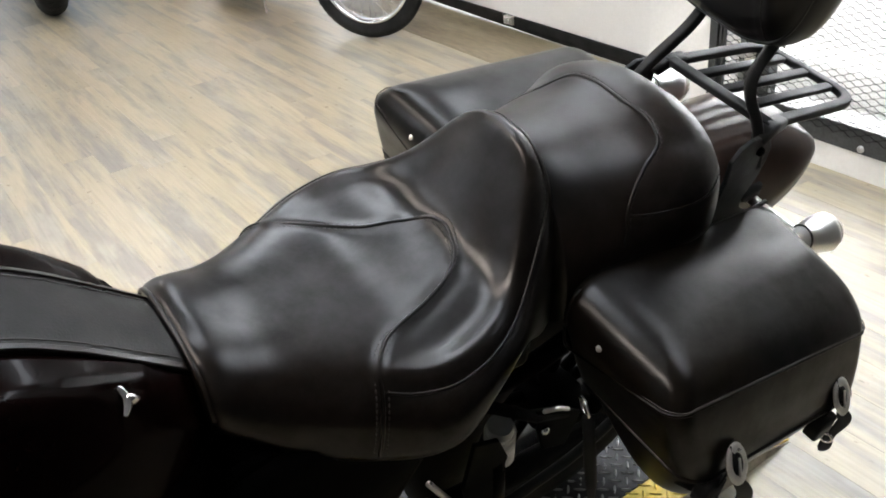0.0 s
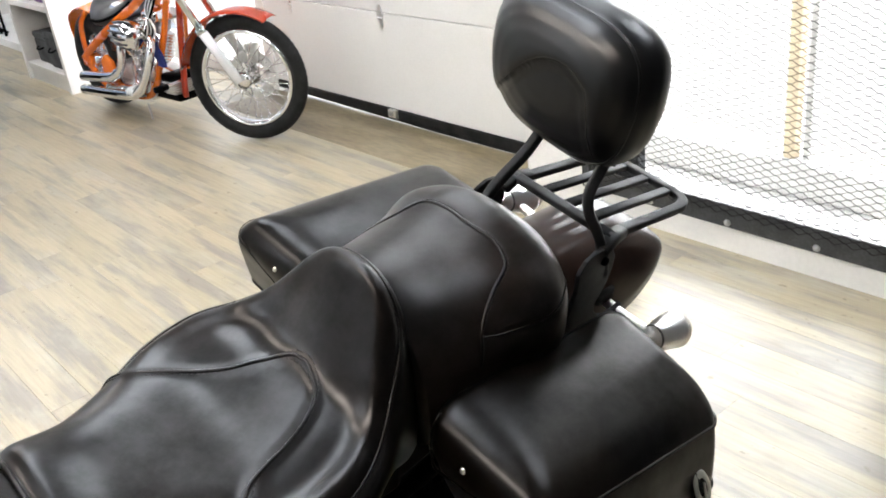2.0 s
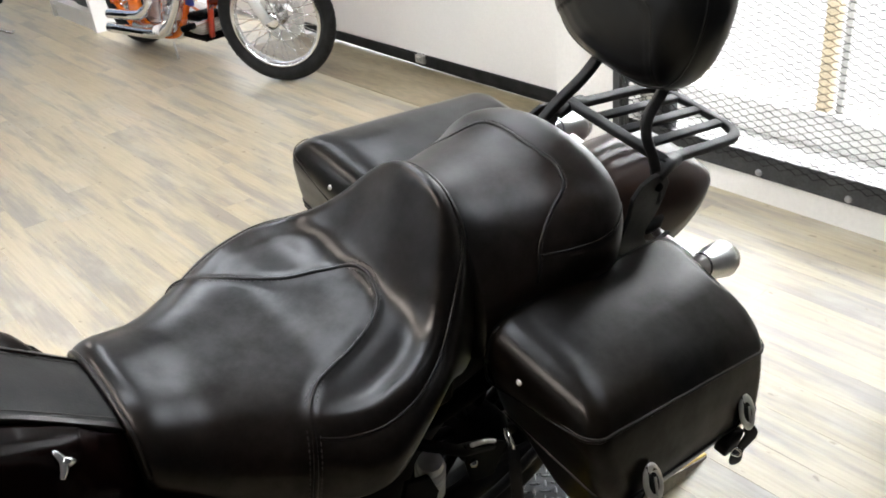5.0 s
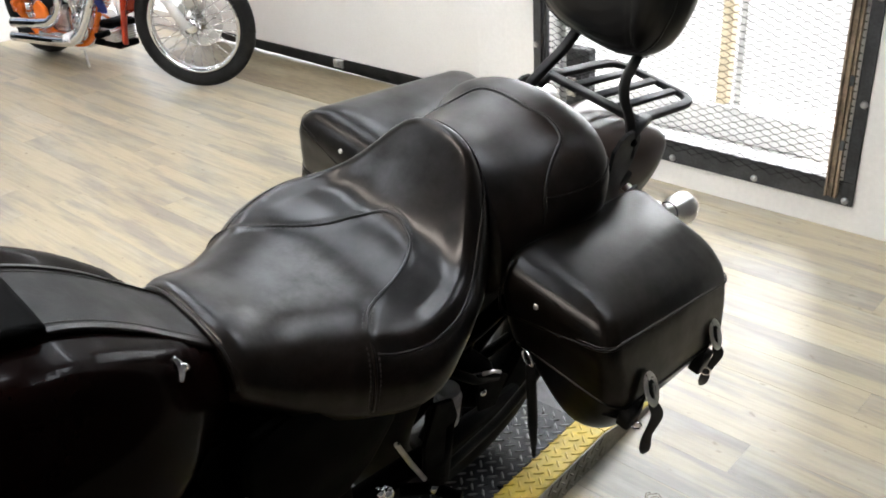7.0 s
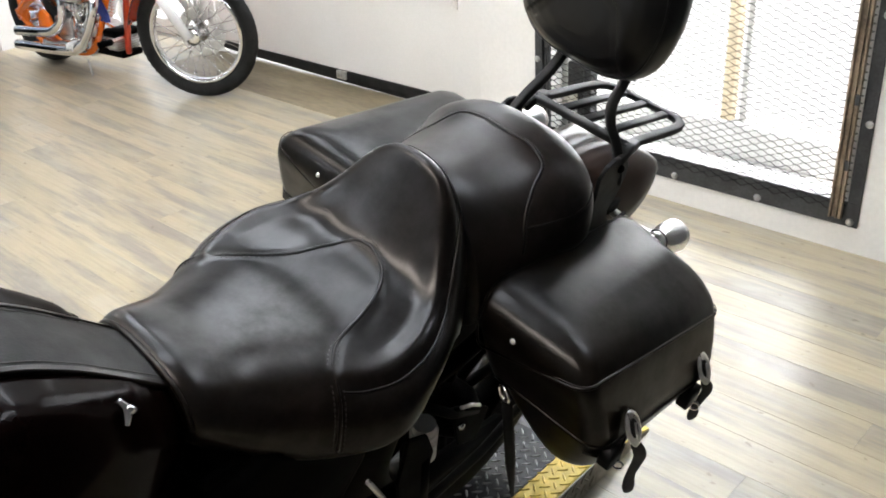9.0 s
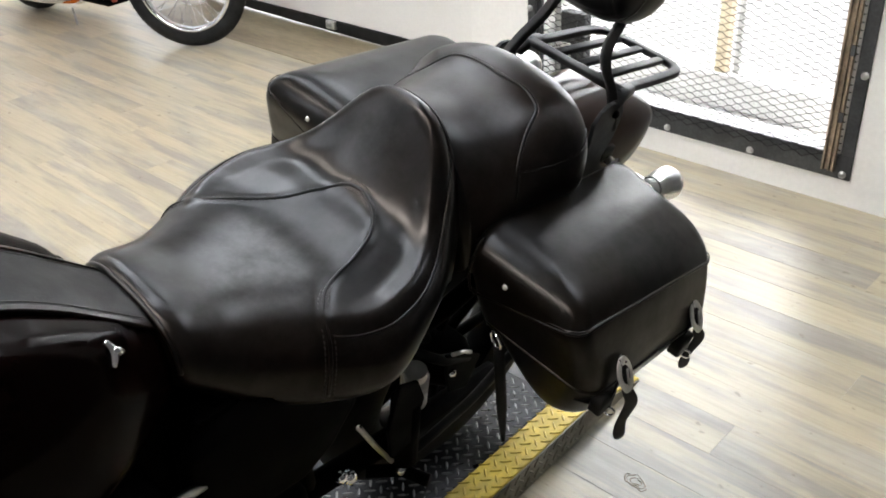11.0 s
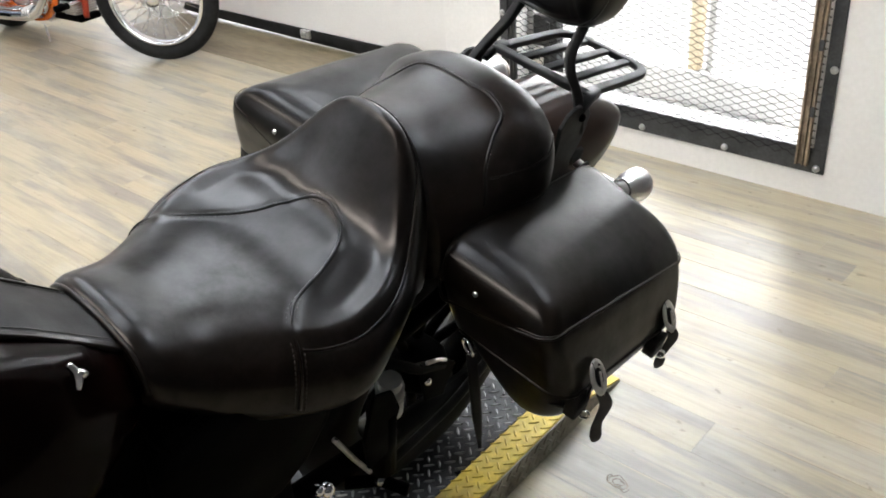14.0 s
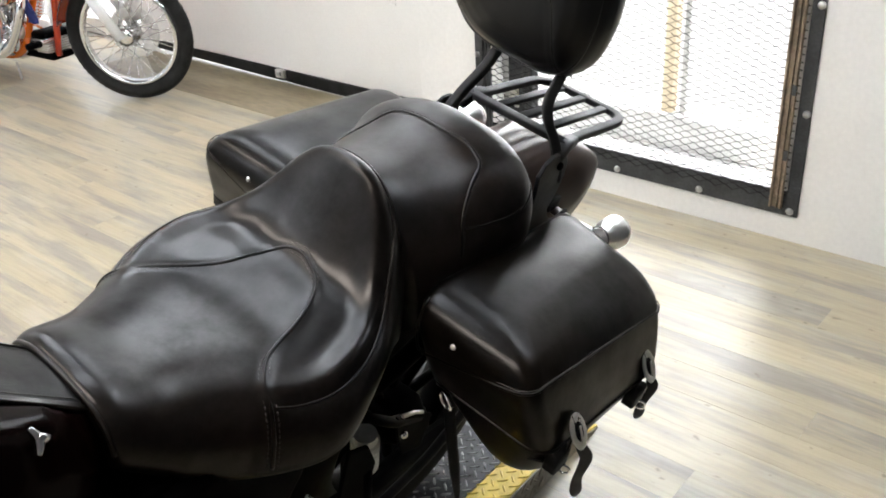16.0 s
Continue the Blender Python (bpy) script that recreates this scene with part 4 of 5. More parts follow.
for side, at in ((-1, (0.952, -0.221, 0.747)), (1, (0.985, 0.158, 0.792))):
    sg = part("turn_signal", turned([(-0.050, 0.004), (-0.047, 0.010), (-0.038, 0.017), (-0.022, 0.0235), (-0.005, 0.0285), (0.010, 0.0305), (0.016, 0.0315), (0.021, 0.0315), (0.024, 0.030)], (1, -0.12, -0.12), at, 32), M_SATIN, bike, "chrome bullet turn signal")
    part("signal_lens", turned([(0.024, 0.0285), (0.032, 0.027), (0.039, 0.0225), (0.044, 0.015), (0.046, 0.005)], (1, -0.12, -0.12), at, 24), M_LENS, sg)
    part("bezel", torus(Vector(at) - Vector((0.030, -0.0036, -0.0036)), (1, -0.12, -0.12), 0.0205, 0.0016, 8, 28), M_STEEL, sg, "dark ring round the shell")
    part("bumper", loft([round_rect(0.90, 0.945, 0.10 * side - 0.015, 0.10 * side + 0.015, 0.008, z) for z in (0.755, 0.775)]), M_RUBBER, bike)

# rear wheel, swing arm, frame and engine
rw = part("rear_wheel", torus((0.66, 0, 0.315), (0, 1, 0), 0.245, 0.07, 14, 64), M_RUBBER, bike, "black rear tyre")
part("rim", torus((0.66, 0, 0.315), (0, 1, 0), 0.19, 0.02, 10, 48, wide=1.8), M_BLACK, rw)
part("hub", turned([(-0.09, 0.03), (-0.04, 0.06), (0.04, 0.06), (0.09, 0.03)], (0, 1, 0), (0.66, 0, 0.315), 24), M_BLACK, rw)
for k in range(9):
    a = 2 * math.pi * k / 9
    part("spoke", tube([(0.66 + 0.05 * math.cos(a), 0, 0.315 + 0.05 * math.sin(a)), (0.66 + 0.18 * math.cos(a), 0, 0.315 + 0.18 * math.sin(a))], 0.012, 8), M_BLACK, rw)
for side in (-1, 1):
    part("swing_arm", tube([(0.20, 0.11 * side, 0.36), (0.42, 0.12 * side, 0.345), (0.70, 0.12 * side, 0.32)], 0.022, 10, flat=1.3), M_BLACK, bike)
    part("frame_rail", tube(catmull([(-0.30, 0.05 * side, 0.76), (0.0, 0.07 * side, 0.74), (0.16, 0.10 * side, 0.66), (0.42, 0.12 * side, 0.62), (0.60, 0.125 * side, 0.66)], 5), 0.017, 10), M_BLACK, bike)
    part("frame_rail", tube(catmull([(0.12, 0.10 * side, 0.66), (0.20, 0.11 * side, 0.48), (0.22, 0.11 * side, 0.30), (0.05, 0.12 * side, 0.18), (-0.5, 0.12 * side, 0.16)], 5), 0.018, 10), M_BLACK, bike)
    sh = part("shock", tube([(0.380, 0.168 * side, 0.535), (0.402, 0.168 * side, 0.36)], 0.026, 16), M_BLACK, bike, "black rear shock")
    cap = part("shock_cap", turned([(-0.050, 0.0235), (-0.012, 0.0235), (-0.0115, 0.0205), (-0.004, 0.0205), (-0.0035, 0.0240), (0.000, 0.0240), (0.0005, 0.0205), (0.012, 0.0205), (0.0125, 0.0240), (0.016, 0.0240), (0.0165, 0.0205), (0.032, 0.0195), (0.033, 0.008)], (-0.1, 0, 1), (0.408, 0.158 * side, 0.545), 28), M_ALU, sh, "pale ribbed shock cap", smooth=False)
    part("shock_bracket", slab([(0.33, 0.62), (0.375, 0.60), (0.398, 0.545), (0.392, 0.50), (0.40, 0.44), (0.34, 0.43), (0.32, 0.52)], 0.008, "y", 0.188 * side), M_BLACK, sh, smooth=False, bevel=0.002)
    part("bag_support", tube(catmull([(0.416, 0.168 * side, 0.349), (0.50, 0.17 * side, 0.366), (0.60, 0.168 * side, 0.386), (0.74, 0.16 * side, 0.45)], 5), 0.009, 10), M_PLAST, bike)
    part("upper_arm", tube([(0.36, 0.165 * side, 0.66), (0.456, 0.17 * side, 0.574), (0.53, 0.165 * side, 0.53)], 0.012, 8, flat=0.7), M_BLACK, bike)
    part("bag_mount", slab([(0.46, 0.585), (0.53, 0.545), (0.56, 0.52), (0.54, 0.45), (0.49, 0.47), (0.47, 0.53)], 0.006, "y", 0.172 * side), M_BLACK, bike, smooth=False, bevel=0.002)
    part("peg_bolt", turned([(0, 0.008), (0.005, 0.007), (0.008, 0.003)], (0, side, 0), (0.481, 0.176 * side, 0.531), 12), M_CHROME, bike)
    part("clip", tube([(0.470, 0.178 * side, 0.585), (0.50, 0.178 * side, 0.572), (0.522, 0.178 * side, 0.556)], 0.0035, 6), M_NICKEL, bike)
    peg = part("footpeg", tube([(0.34, 0.14 * side, 0.34), (0.39, 0.18 * side, 0.34), (0.405, 0.23 * side, 0.35)], 0.012, 10), M_BLACK, bike, "folded passenger footpeg")
    part("peg_bolt", turned([(0, 0.013), (0.010, 0.012), (0.016, 0.006)], (0.3, side, 0.3), (0.386, 0.175 * side, 0.345), 12), M_CHROME, peg)
    part("peg_clevis", tube([(0.402, 0.175 * side, 0.335), (0.412, 0.18 * side, 0.365)], 0.010, 10), M_NICKEL, peg)
    part("peg_bolt", turned([(0, 0.013), (0.010, 0.012), (0.016, 0.006)], (0.3, side, 0.3), (0.254, 0.175 * side, 0.445), 12), M_CHROME, peg)
    part("peg_bolt", turned([(0, 0.010), (0.010, 0.009), (0.014, 0.005)], (0.3, side, 0.3), (0.235, 0.175 * side, 0.462), 12), M_CHROME, peg)
    part("mount_rod", tube([(0.273, 0.17 * side, 0.548), (0.32, 0.17 * side, 0.46), (0.368, 0.17 * side, 0.377)], 0.005, 8), M_NICKEL, bike)
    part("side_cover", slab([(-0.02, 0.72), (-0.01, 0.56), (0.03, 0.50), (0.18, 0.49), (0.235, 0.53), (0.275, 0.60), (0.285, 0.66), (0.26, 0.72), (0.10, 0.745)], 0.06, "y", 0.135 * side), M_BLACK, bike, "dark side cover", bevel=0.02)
    # black panels added to fill the shaded space under the seat
    part("dark_filler", box(-0.10, 0.26, *sorted((0.02 * side, 0.103 * side)), 0.30, 0.74), M_BLACK, bike, smooth=False, bevel=0.02)
    part("lower_filler", slab([(-0.30, 0.70), (-0.28, 0.40), (-0.20, 0.25), (0.15, 0.24), (0.22, 0.30), (0.20, 0.44), (0.05, 0.50), (-0.03, 0.56), (-0.05, 0.68)], 0.08, "y", 0.12 * side), M_BLACK, bike, bevel=0.025)
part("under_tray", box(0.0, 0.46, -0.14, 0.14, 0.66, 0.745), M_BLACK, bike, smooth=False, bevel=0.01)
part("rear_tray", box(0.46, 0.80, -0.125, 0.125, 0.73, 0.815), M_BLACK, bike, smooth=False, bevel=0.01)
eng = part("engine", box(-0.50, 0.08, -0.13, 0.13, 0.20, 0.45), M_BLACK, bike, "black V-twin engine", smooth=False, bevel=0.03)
for x, dx in ((-0.10, 0.09), (-0.32, -0.09)):
    cyl = part("cylinder", tube([(x, 0, 0.42), (x + dx, 0, 0.66)], 0.07, 20), M_BLACK, eng)
    for k in range(7):
        c = Vector((x + dx * (0.15 + 0.11 * k), 0, 0.42 + 0.24 * (0.15 + 0.11 * k)))
        part("fin", tube([c - Vector((dx, 0, 0.24)) * 0.012, c + Vector((dx, 0, 0.24)) * 0.012], 0.088, 20), M_BLACK, cyl)
part("primary_cover", tube([(-0.36, -0.17, 0.32), (0.10, -0.17, 0.33)], 0.10, 24, flat=0.4), M_BLACK, eng)
part("clutch_lever", tube([(-0.10, -0.16, 0.62), (-0.04, -0.16, 0.65), (0.02, -0.155, 0.64)], 0.008, 8), M_NICKEL, bike)
part("bolt", turned([(0, 0.011), (0.01, 0.010), (0.014, 0.005)], (0, -1, 0), (-0.065, -0.135, 0.66), 12), M_CHROME, bike)

# fuel tank with its leather centre panel
TANK = [(-0.58, 0.05, 0.90, 0.80, 2.4, 2.4), (-0.54, 0.12, 0.965, 0.78, 2.6, 2.5), (-0.46, 0.172, 1.015, 0.765, 2.8, 2.6), (-0.36, 0.190, 1.034, 0.755, 3.0, 2.8), (-0.28, 0.190, 1.030, 0.755, 3.0, 2.8), (-0.20, 0.184, 1.008, 0.758, 3.0, 2.8),
        (-0.15, 0.176, 0.984, 0.762, 3.0, 2.8), (-0.10, 0.160, 0.950, 0.768, 3.0, 2.8), (-0.06, 0.140, 0.917, 0.774, 2.9, 2.7), (-0.02, 0.115, 0.884, 0.782, 2.7, 2.6), (0.01, 0.090, 0.860, 0.787, 2.5, 2.4), (0.022, 0.06, 0.846, 0.79, 2.3, 2.3)]
lobe = [(-0.50, 0.33), (-0.38, 0.33), (-0.26, 0.33), (-0.15, 0.335), (-0.08, 0.34), (-0.01, 0.36)]
tank = part("fuel_tank", seat_skin(TANK, 100, 72, [(lobe, 0.019, 0.034), ([(x, -q) for x, q in lobe], 0.012, 0.030)]), M_MAROON, bike, "glossy dark brown fuel tank")


def panel_strip(s0, s1, lift, x0=-0.26, x1=0.008):
    rings = []
    for i in range(41):
        x = x0 + (x1 - x0) * i / 40
        hw = 0.064 + 0.03 * max(0, -x - 0.15)
        top = []
        for k in range(13):
            y = hw * (s0 + (s1 - s0) * k / 12)
            w, tp, low, n, m = table(TANK, x)
            sa = min(1, abs(y) / w) ** (n / 2)
            z = low + (tp - low) * (1 - sa * sa) ** (1 / m)
            top.append(Vector((x, y, z + lift)))
        rings.append(top + [v - Vector((0, 0, 0.01)) for v in reversed(top)])
    return loft(rings)


dash = part("tank_panel", panel_strip(-1, 1, 0.006), M_STRAP, bike, "black leather tank panel with stitched borders")
for s in (-0.98, 0.98):
    part("border", panel_strip(s - 0.05, s + 0.05, 0.0095), M_BLEATHER, dash)
for s in (-0.80, 0.80):
    part("stitching", panel_strip(s - 0.012, s + 0.012, 0.0072), M_THREAD, dash)
con = part("console", panel_strip(-1.08, 1.08, 0.02, -0.50, -0.20), M_BLACK, bike, "black tank console")
wing = bmesh.new()
spine = catmull([(-0.0800, -0.1065, 0.9280), (-0.0760, -0.1115, 0.9195), (-0.0762, -0.1160, 0.9130), (-0.0785, -0.1200, 0.9095), (-0.0830, -0.1255, 0.9055)], 5)
tube(spine, [0.0014 + 0.0040 * math.sin(math.pi * min(1, 0.12 + 0.76 * k / 20)) for k in range(21)], 10, wing, flat=0.6, wide=(1, 0, 0.2))
tube([(-0.0775, -0.1140, 0.9160), (-0.0720, -0.1145, 0.9115), (-0.0665, -0.1130, 0.9065), (-0.0605, -0.1115, 0.9020)], [0.0070, 0.0080, 0.0060, 0.0015], 10, wing, flat=0.55, wide=(0, 0, 1))
part("emblem", wing, M_CHROME, bike, "chrome wing tank emblem")
fw = part("front_wheel", torus((-1.0, 0, 0.32), (0, 1, 0), 0.255, 0.065, 14, 56), M_RUBBER, bike, "black front tyre")
part("rim", torus((-1.0, 0, 0.32), (0, 1, 0), 0.20, 0.018, 10, 48, wide=1.8), M_CHROME, fw)
for side in (-1, 1):
    part("fork_leg", tube([(-1.0, 0.10 * side, 0.32), (-0.68, 0.10 * side, 0.98)], 0.03, 14), M_CHROME, bike)
part("handlebar", tube(catmull([(-0.42, -0.42, 1.06), (-0.55, -0.36, 1.10), (-0.68, -0.15, 1.02), (-0.68, 0.15, 1.02), (-0.55, 0.36, 1.10), (-0.42, 0.42, 1.06)], 6), 0.013, 10), M_CHROME, bike)
part("side_stand", tube([(-0.12, -0.14, 0.20), (-0.15, -0.24, 0.065)], 0.011, 10), M_BLACK, bike)


# ---- orange chopper before the garage door ----
def chopper():
    """Built with its nose to -u: local x runs from front axle to rear, y across, z up."""
    a = math.degrees(math.atan2(4.968 - 3.419, 1.965 - 2.109))
    c = thing("chopper", "custom orange chopper with a chrome V-twin engine and spoked front wheel", "motorcycle", pose(2.150, 3.338, 0, 0, 0, a))

    def spoked(cx, cz, R, r, n, turn, tyre_label):
        q = Matrix.Translation((cx, 0, cz)) @ Matrix.Rotation(turn, 4, "Z")
        w = part("wheel", torus((0, 0, 0), (0, 1, 0), R - r, r, 18, 110, wide=0.85), M_RUBBER, c, tyre_label)
        w.matrix_basis = q
        tread = bmesh.new()
        for k in range(56):
            b = 2 * math.pi * k / 56
            for s in (-1, 1):
                at = [Vector(((R - 0.004 + d) * math.cos(b + e), s * y, (R - 0.004 + d) * math.sin(b + e))) for y, e, d in ((0.004, 0.0, 0.0022), (0.015, 0.03, -0.0005), (0.026, 0.055, -0.0085))]
                tube(at, 0.004, 4, tread, flat=0.25)
        part("tread", tread, M_RUBBER, w, kind="stuff", smooth=False)
        part("rim", torus((0, 0, 0), (0, 1, 0), R - 2 * r - 0.010, 0.016, 10, 64, wide=1.6), M_CHROME, w, "polished rim")
        part("hub", turned([(-0.06, 0.02), (-0.055, 0.045), (-0.03, 0.03), (0.03, 0.03), (0.055, 0.045), (0.06, 0.02)], (0, 1, 0), (0, 0, 0), 20), M_CHROME, w)
        part("brake_disc", torus((0, -0.06, 0), (0, 1, 0), 0.105, 0.030, 8, 40, wide=0.06), M_NICKEL, w)
        for k in range(n):
            b = 2 * math.pi * k / n
            e = b + (0.85 if k % 2 else -0.85)
            s = 0.045 if (k // 2) % 2 else -0.045
            part("spoke", tube([(0.042 * math.cos(e), s, 0.042 * math.sin(e)), ((R - 2 * r) * math.cos(b), 0, (R - 2 * r) * math.sin(b))], 0.0024, 5), M_CHROME, w)
        return w
    steer = radians(27)
    hz = 0.338
    w = spoked(0.0, hz, 0.338, 0.038, 40, steer, "black front tyre on a spoked rim")
    st = lambda x, y, z: Matrix.Rotation(steer, 3, "Z") @ Vector((x, y, z))
    for s in (-0.095, 0.095):
        leg = part("fork_leg", tube([st(0.0, s, hz), st(0.16, s, 0.62)], 0.026, 16), M_WHITEP, c, "pale fork slider")
        part("fork_tube", tube([st(0.16, s, 0.62), st(0.42, s, 1.14)], 0.020, 16), M_CHROME, leg)
        part("collar", tube([st(0.15, s, 0.60), st(0.165, s, 0.63)], 0.031, 16), M_CHROME, leg)
    rings = []
    for i in range(31):
        b = radians(10 + 112 * i / 30)
        ring = []
        for k in range(13):
            d = -1 + 2 * k / 12
            rr = 0.355 + 0.018 * (1 - d * d)
            ring.append(st(rr * math.cos(b), 0.075 * d, hz + rr * math.sin(b)))
        rings.append(ring + [p - Vector((0, 0, 0.004)) for p in reversed(ring)])
    part("front_fender", loft(rings), M_RED, c, "red-orange front fender")
    part("headstock", tube([st(0.38, 0, 1.05), st(0.43, 0, 1.17)], 0.035, 14), M_ORANGE, c)
    RX, rwz = 1.50, 0.31
    rw = part("rear_wheel", torus((RX, 0, rwz), (0, 1, 0), 0.225, 0.085, 14, 56, wide=1.25), M_RUBBER, c, "fat black rear tyre")
    part("rim", torus((RX, 0, rwz), (0, 1, 0), 0.150, 0.02, 10, 48, wide=3.0), M_CHROME, rw)
    for k in range(10):
        b = 2 * math.pi * k / 10
        part("spoke", tube([(RX + 0.03 * math.cos(b), 0.07, rwz + 0.03 * math.sin(b)), (RX + 0.145 * math.cos(b + 0.3), 0.07, rwz + 0.145 * math.sin(b + 0.3))], 0.011, 6), M_CHROME, rw)
    part("hub", turned([(-0.11, 0.03), (-0.09, 0.05), (0.09, 0.05), (0.115, 0.03)], (0, 1, 0), (RX, 0, rwz), 20), M_CHROME, rw)
    rings = []
    for i in range(25):
        b = radians(52 + 110 * i / 24)
        wide = 0.115 * min(1, 0.55 + 0.06 * (24 - i))
        ring = [Vector((RX - (0.322 + 0.02 * (1 - d * d)) * math.cos(b), wide * d, rwz + (0.322 + 0.02 * (1 - d * d)) * math.sin(b))) for d in [-1 + 2 * k / 12 for k in range(13)]]
        rings.append(ring + [p - Vector((0, 0, 0.006)) for p in reversed(ring)])
    part("rear_fender", loft(rings), M_ORANGE, c, "orange rear fender")
    for q in (-1, 1):
        y = 0.125 * q
        part("frame_tube", tube(catmull([(1.57, y, 0.31), (1.52, y, 0.36), (1.30, y, 0.47), (1.08, y * 0.9, 0.58), (0.88, y * 0.6, 0.68), (0.66, 0.03 * q, 0.84)], 6), 0.025, 14), M_ORANGE, c)
        part("frame_tube", tube(catmull([(0.46, 0.035 * q, 0.98), (0.60, 0.06 * q, 0.62), (0.72, 0.085 * q, 0.38), (0.80, 0.10 * q, 0.24), (0.90, 0.11 * q, 0.155), (1.10, 0.115 * q, 0.135), (1.35, y, 0.15), (1.56, y, 0.29)], 6), 0.018, 14), M_ORANGE, c)
        part("fender_strut", tube(catmull([(1.54, y, 0.33), (1.56, y * 0.95, 0.43), (1.53, y * 0.92, 0.54), (1.44, y * 0.85, 0.62)], 5), 0.016, 10), M_ORANGE, c)
        part("axle_plate", slab([(1.50, 0.27), (1.60, 0.27), (1.62, 0.33), (1.54, 0.37), (1.48, 0.33)], 0.02, "y", y), M_ORANGE, c, bevel=0.004)
        part("gusset", slab([(1.22, 0.13), (1.36, 0.14), (1.36, 0.33), (1.30, 0.37), (1.23, 0.33)], 0.03, "y", y), M_ORANGE, c, "orange side panel", bevel=0.01)
    part("backbone", tube(catmull([(1.2, 0, 0.60), (0.9, 0, 0.78), (0.44, 0, 1.05)], 6), 0.03, 14), M_ORANGE, c)
    tk = [(0.50, 0.05, 1.00, 0.92, 2.2, 2.2), (0.60, 0.10, 1.04, 0.88, 2.2, 2.2), (0.78, 0.13, 1.00, 0.82, 2.2, 2.2), (0.95, 0.10, 0.88, 0.76, 2.2, 2.2), (1.05, 0.04, 0.78, 0.73, 2.2, 2.2)]
    part("fuel_tank", seat_skin(tk, 24, 24), M_ORANGE, c, "orange teardrop fuel tank")
    stt = [(0.92, 0.05, 0.76, 0.70, 2.3, 2.3), (1.02, 0.11, 0.70, 0.63, 2.4, 2.3), (1.16, 0.15, 0.655, 0.585, 2.4, 2.3), (1.30, 0.15, 0.665, 0.575, 2.4, 2.3), (1.38, 0.11, 0.70, 0.59, 2.4, 2.3), (1.42, 0.05, 0.71, 0.64, 2.3, 2.3)]
    seat = part("seat", seat_skin(stt, 24, 24), M_DARKBOX, c, "grey-black solo seat")
    part("seat_edge", tube([on_seat(stt, x, 0.96, 0.004) for x in [0.94 + 0.46 * k / 16 for k in range(17)]], 0.010, 8), M_BLACK, seat)

    eng = part("engine", turned([(-0.11, 0.10), (-0.09, 0.135), (0.07, 0.14), (0.095, 0.125), (0.10, 0.05)], (0, 1, 0), (0.96, 0, 0.25), 32), M_CHROME, c, "chrome V-twin engine")
    part("cam_cover", turned([(0, 0.085), (0.018, 0.083), (0.028, 0.07), (0.031, 0.02)], (0, 1, 0), (0.93, 0.10, 0.24), 28), M_CHROME, eng)
    part("cam_cover", turned([(0, 0.05), (0.02, 0.048), (0.026, 0.04)], (0, 1, 0), (0.84, 0.10, 0.30), 24), M_NICKEL, eng)
    for x0, z0, x1, z1 in ((0.90, 0.33, 0.76, 0.60), (1.01, 0.34, 1.12, 0.61)):
        p0, p1 = Vector((x0, 0, z0)), Vector((x1, 0, z1))
        cy = part("cylinder", tube([p0, p1], 0.060, 20), M_ALU, eng)
        for k in range(9):
            cc, dd = p0.lerp(p1, 0.20 + 0.07 * k), (p1 - p0) * 0.011
            part("fin", tube([cc - dd, cc + dd], 0.088 if k < 6 else 0.095, 22), M_CHROME, cy)
        part("rocker_box", loft([round_rect(x1 - 0.075 + i, x1 + 0.075 - i, -0.085 + i, 0.085 - i, 0.03, z1 + dz) for dz, i in ((-0.01, 0.004), (0.01, 0.0), (0.045, 0.0), (0.062, 0.015), (0.068, 0.035))]), M_CHROME, cy)
        for dx in (-0.02, 0.02):
            part("pushrod_tube", tube([(0.93 + 0.3 * (x0 - 0.95) + dx, 0.105, 0.32), (x1 + dx * 0.8, 0.085, z1)], 0.010, 10), M_CHROME, cy)
    ac = part("air_cleaner", turned([(-0.16, 0.018), (-0.14, 0.045), (-0.09, 0.068), (-0.02, 0.080), (0.06, 0.082), (0.10, 0.072), (0.115, 0.03)], (-1, 0, -0.06), (0.86, 0.165, 0.535), 32), M_CHROME, eng, "ribbed chrome air cleaner")
    for k in range(7):
        b = radians(20 + 24 * k)
        e = Vector((0, math.sin(b), math.cos(b)))
        part("rib", tube([Vector((0.77, 0.165, 0.535)) + e * 0.080, Vector((0.86, 0.165, 0.538)) + e * 0.085, Vector((0.97, 0.165, 0.541)) + e * 0.066], 0.0065, 6), M_DARKBOX, ac)
    part("carburettor", turned([(0, 0.045), (0.06, 0.04), (0.10, 0.03)], (0, -1, 0.1), (0.93, 0.13, 0.50), 18), M_ALU, eng)
    part("primary_cover", tube([(0.90, 0.13, 0.19), (1.22, 0.13, 0.20)], 0.085, 24, flat=0.4), M_CHROME, eng)
    part("transmission", box(1.06, 1.26, -0.10, 0.10, 0.17, 0.33), M_NICKEL, eng, smooth=False, bevel=0.025)
    part("starter", tube([(1.05, 0.02, 0.38), (1.22, 0.02, 0.40)], 0.045, 18), M_CHROME, eng)
    part("oil_tank", tube([(1.20, -0.10, 0.47), (1.20, 0.10, 0.47)], 0.085, 26, flat=1.0), M_CHROME, c, "round chrome oil tank")
    part("battery_strap", tube([(1.13, 0.105, 0.42), (1.20, 0.108, 0.50), (1.26, 0.105, 0.55)], 0.018, 8, flat=0.3), M_DARKBOX, c)
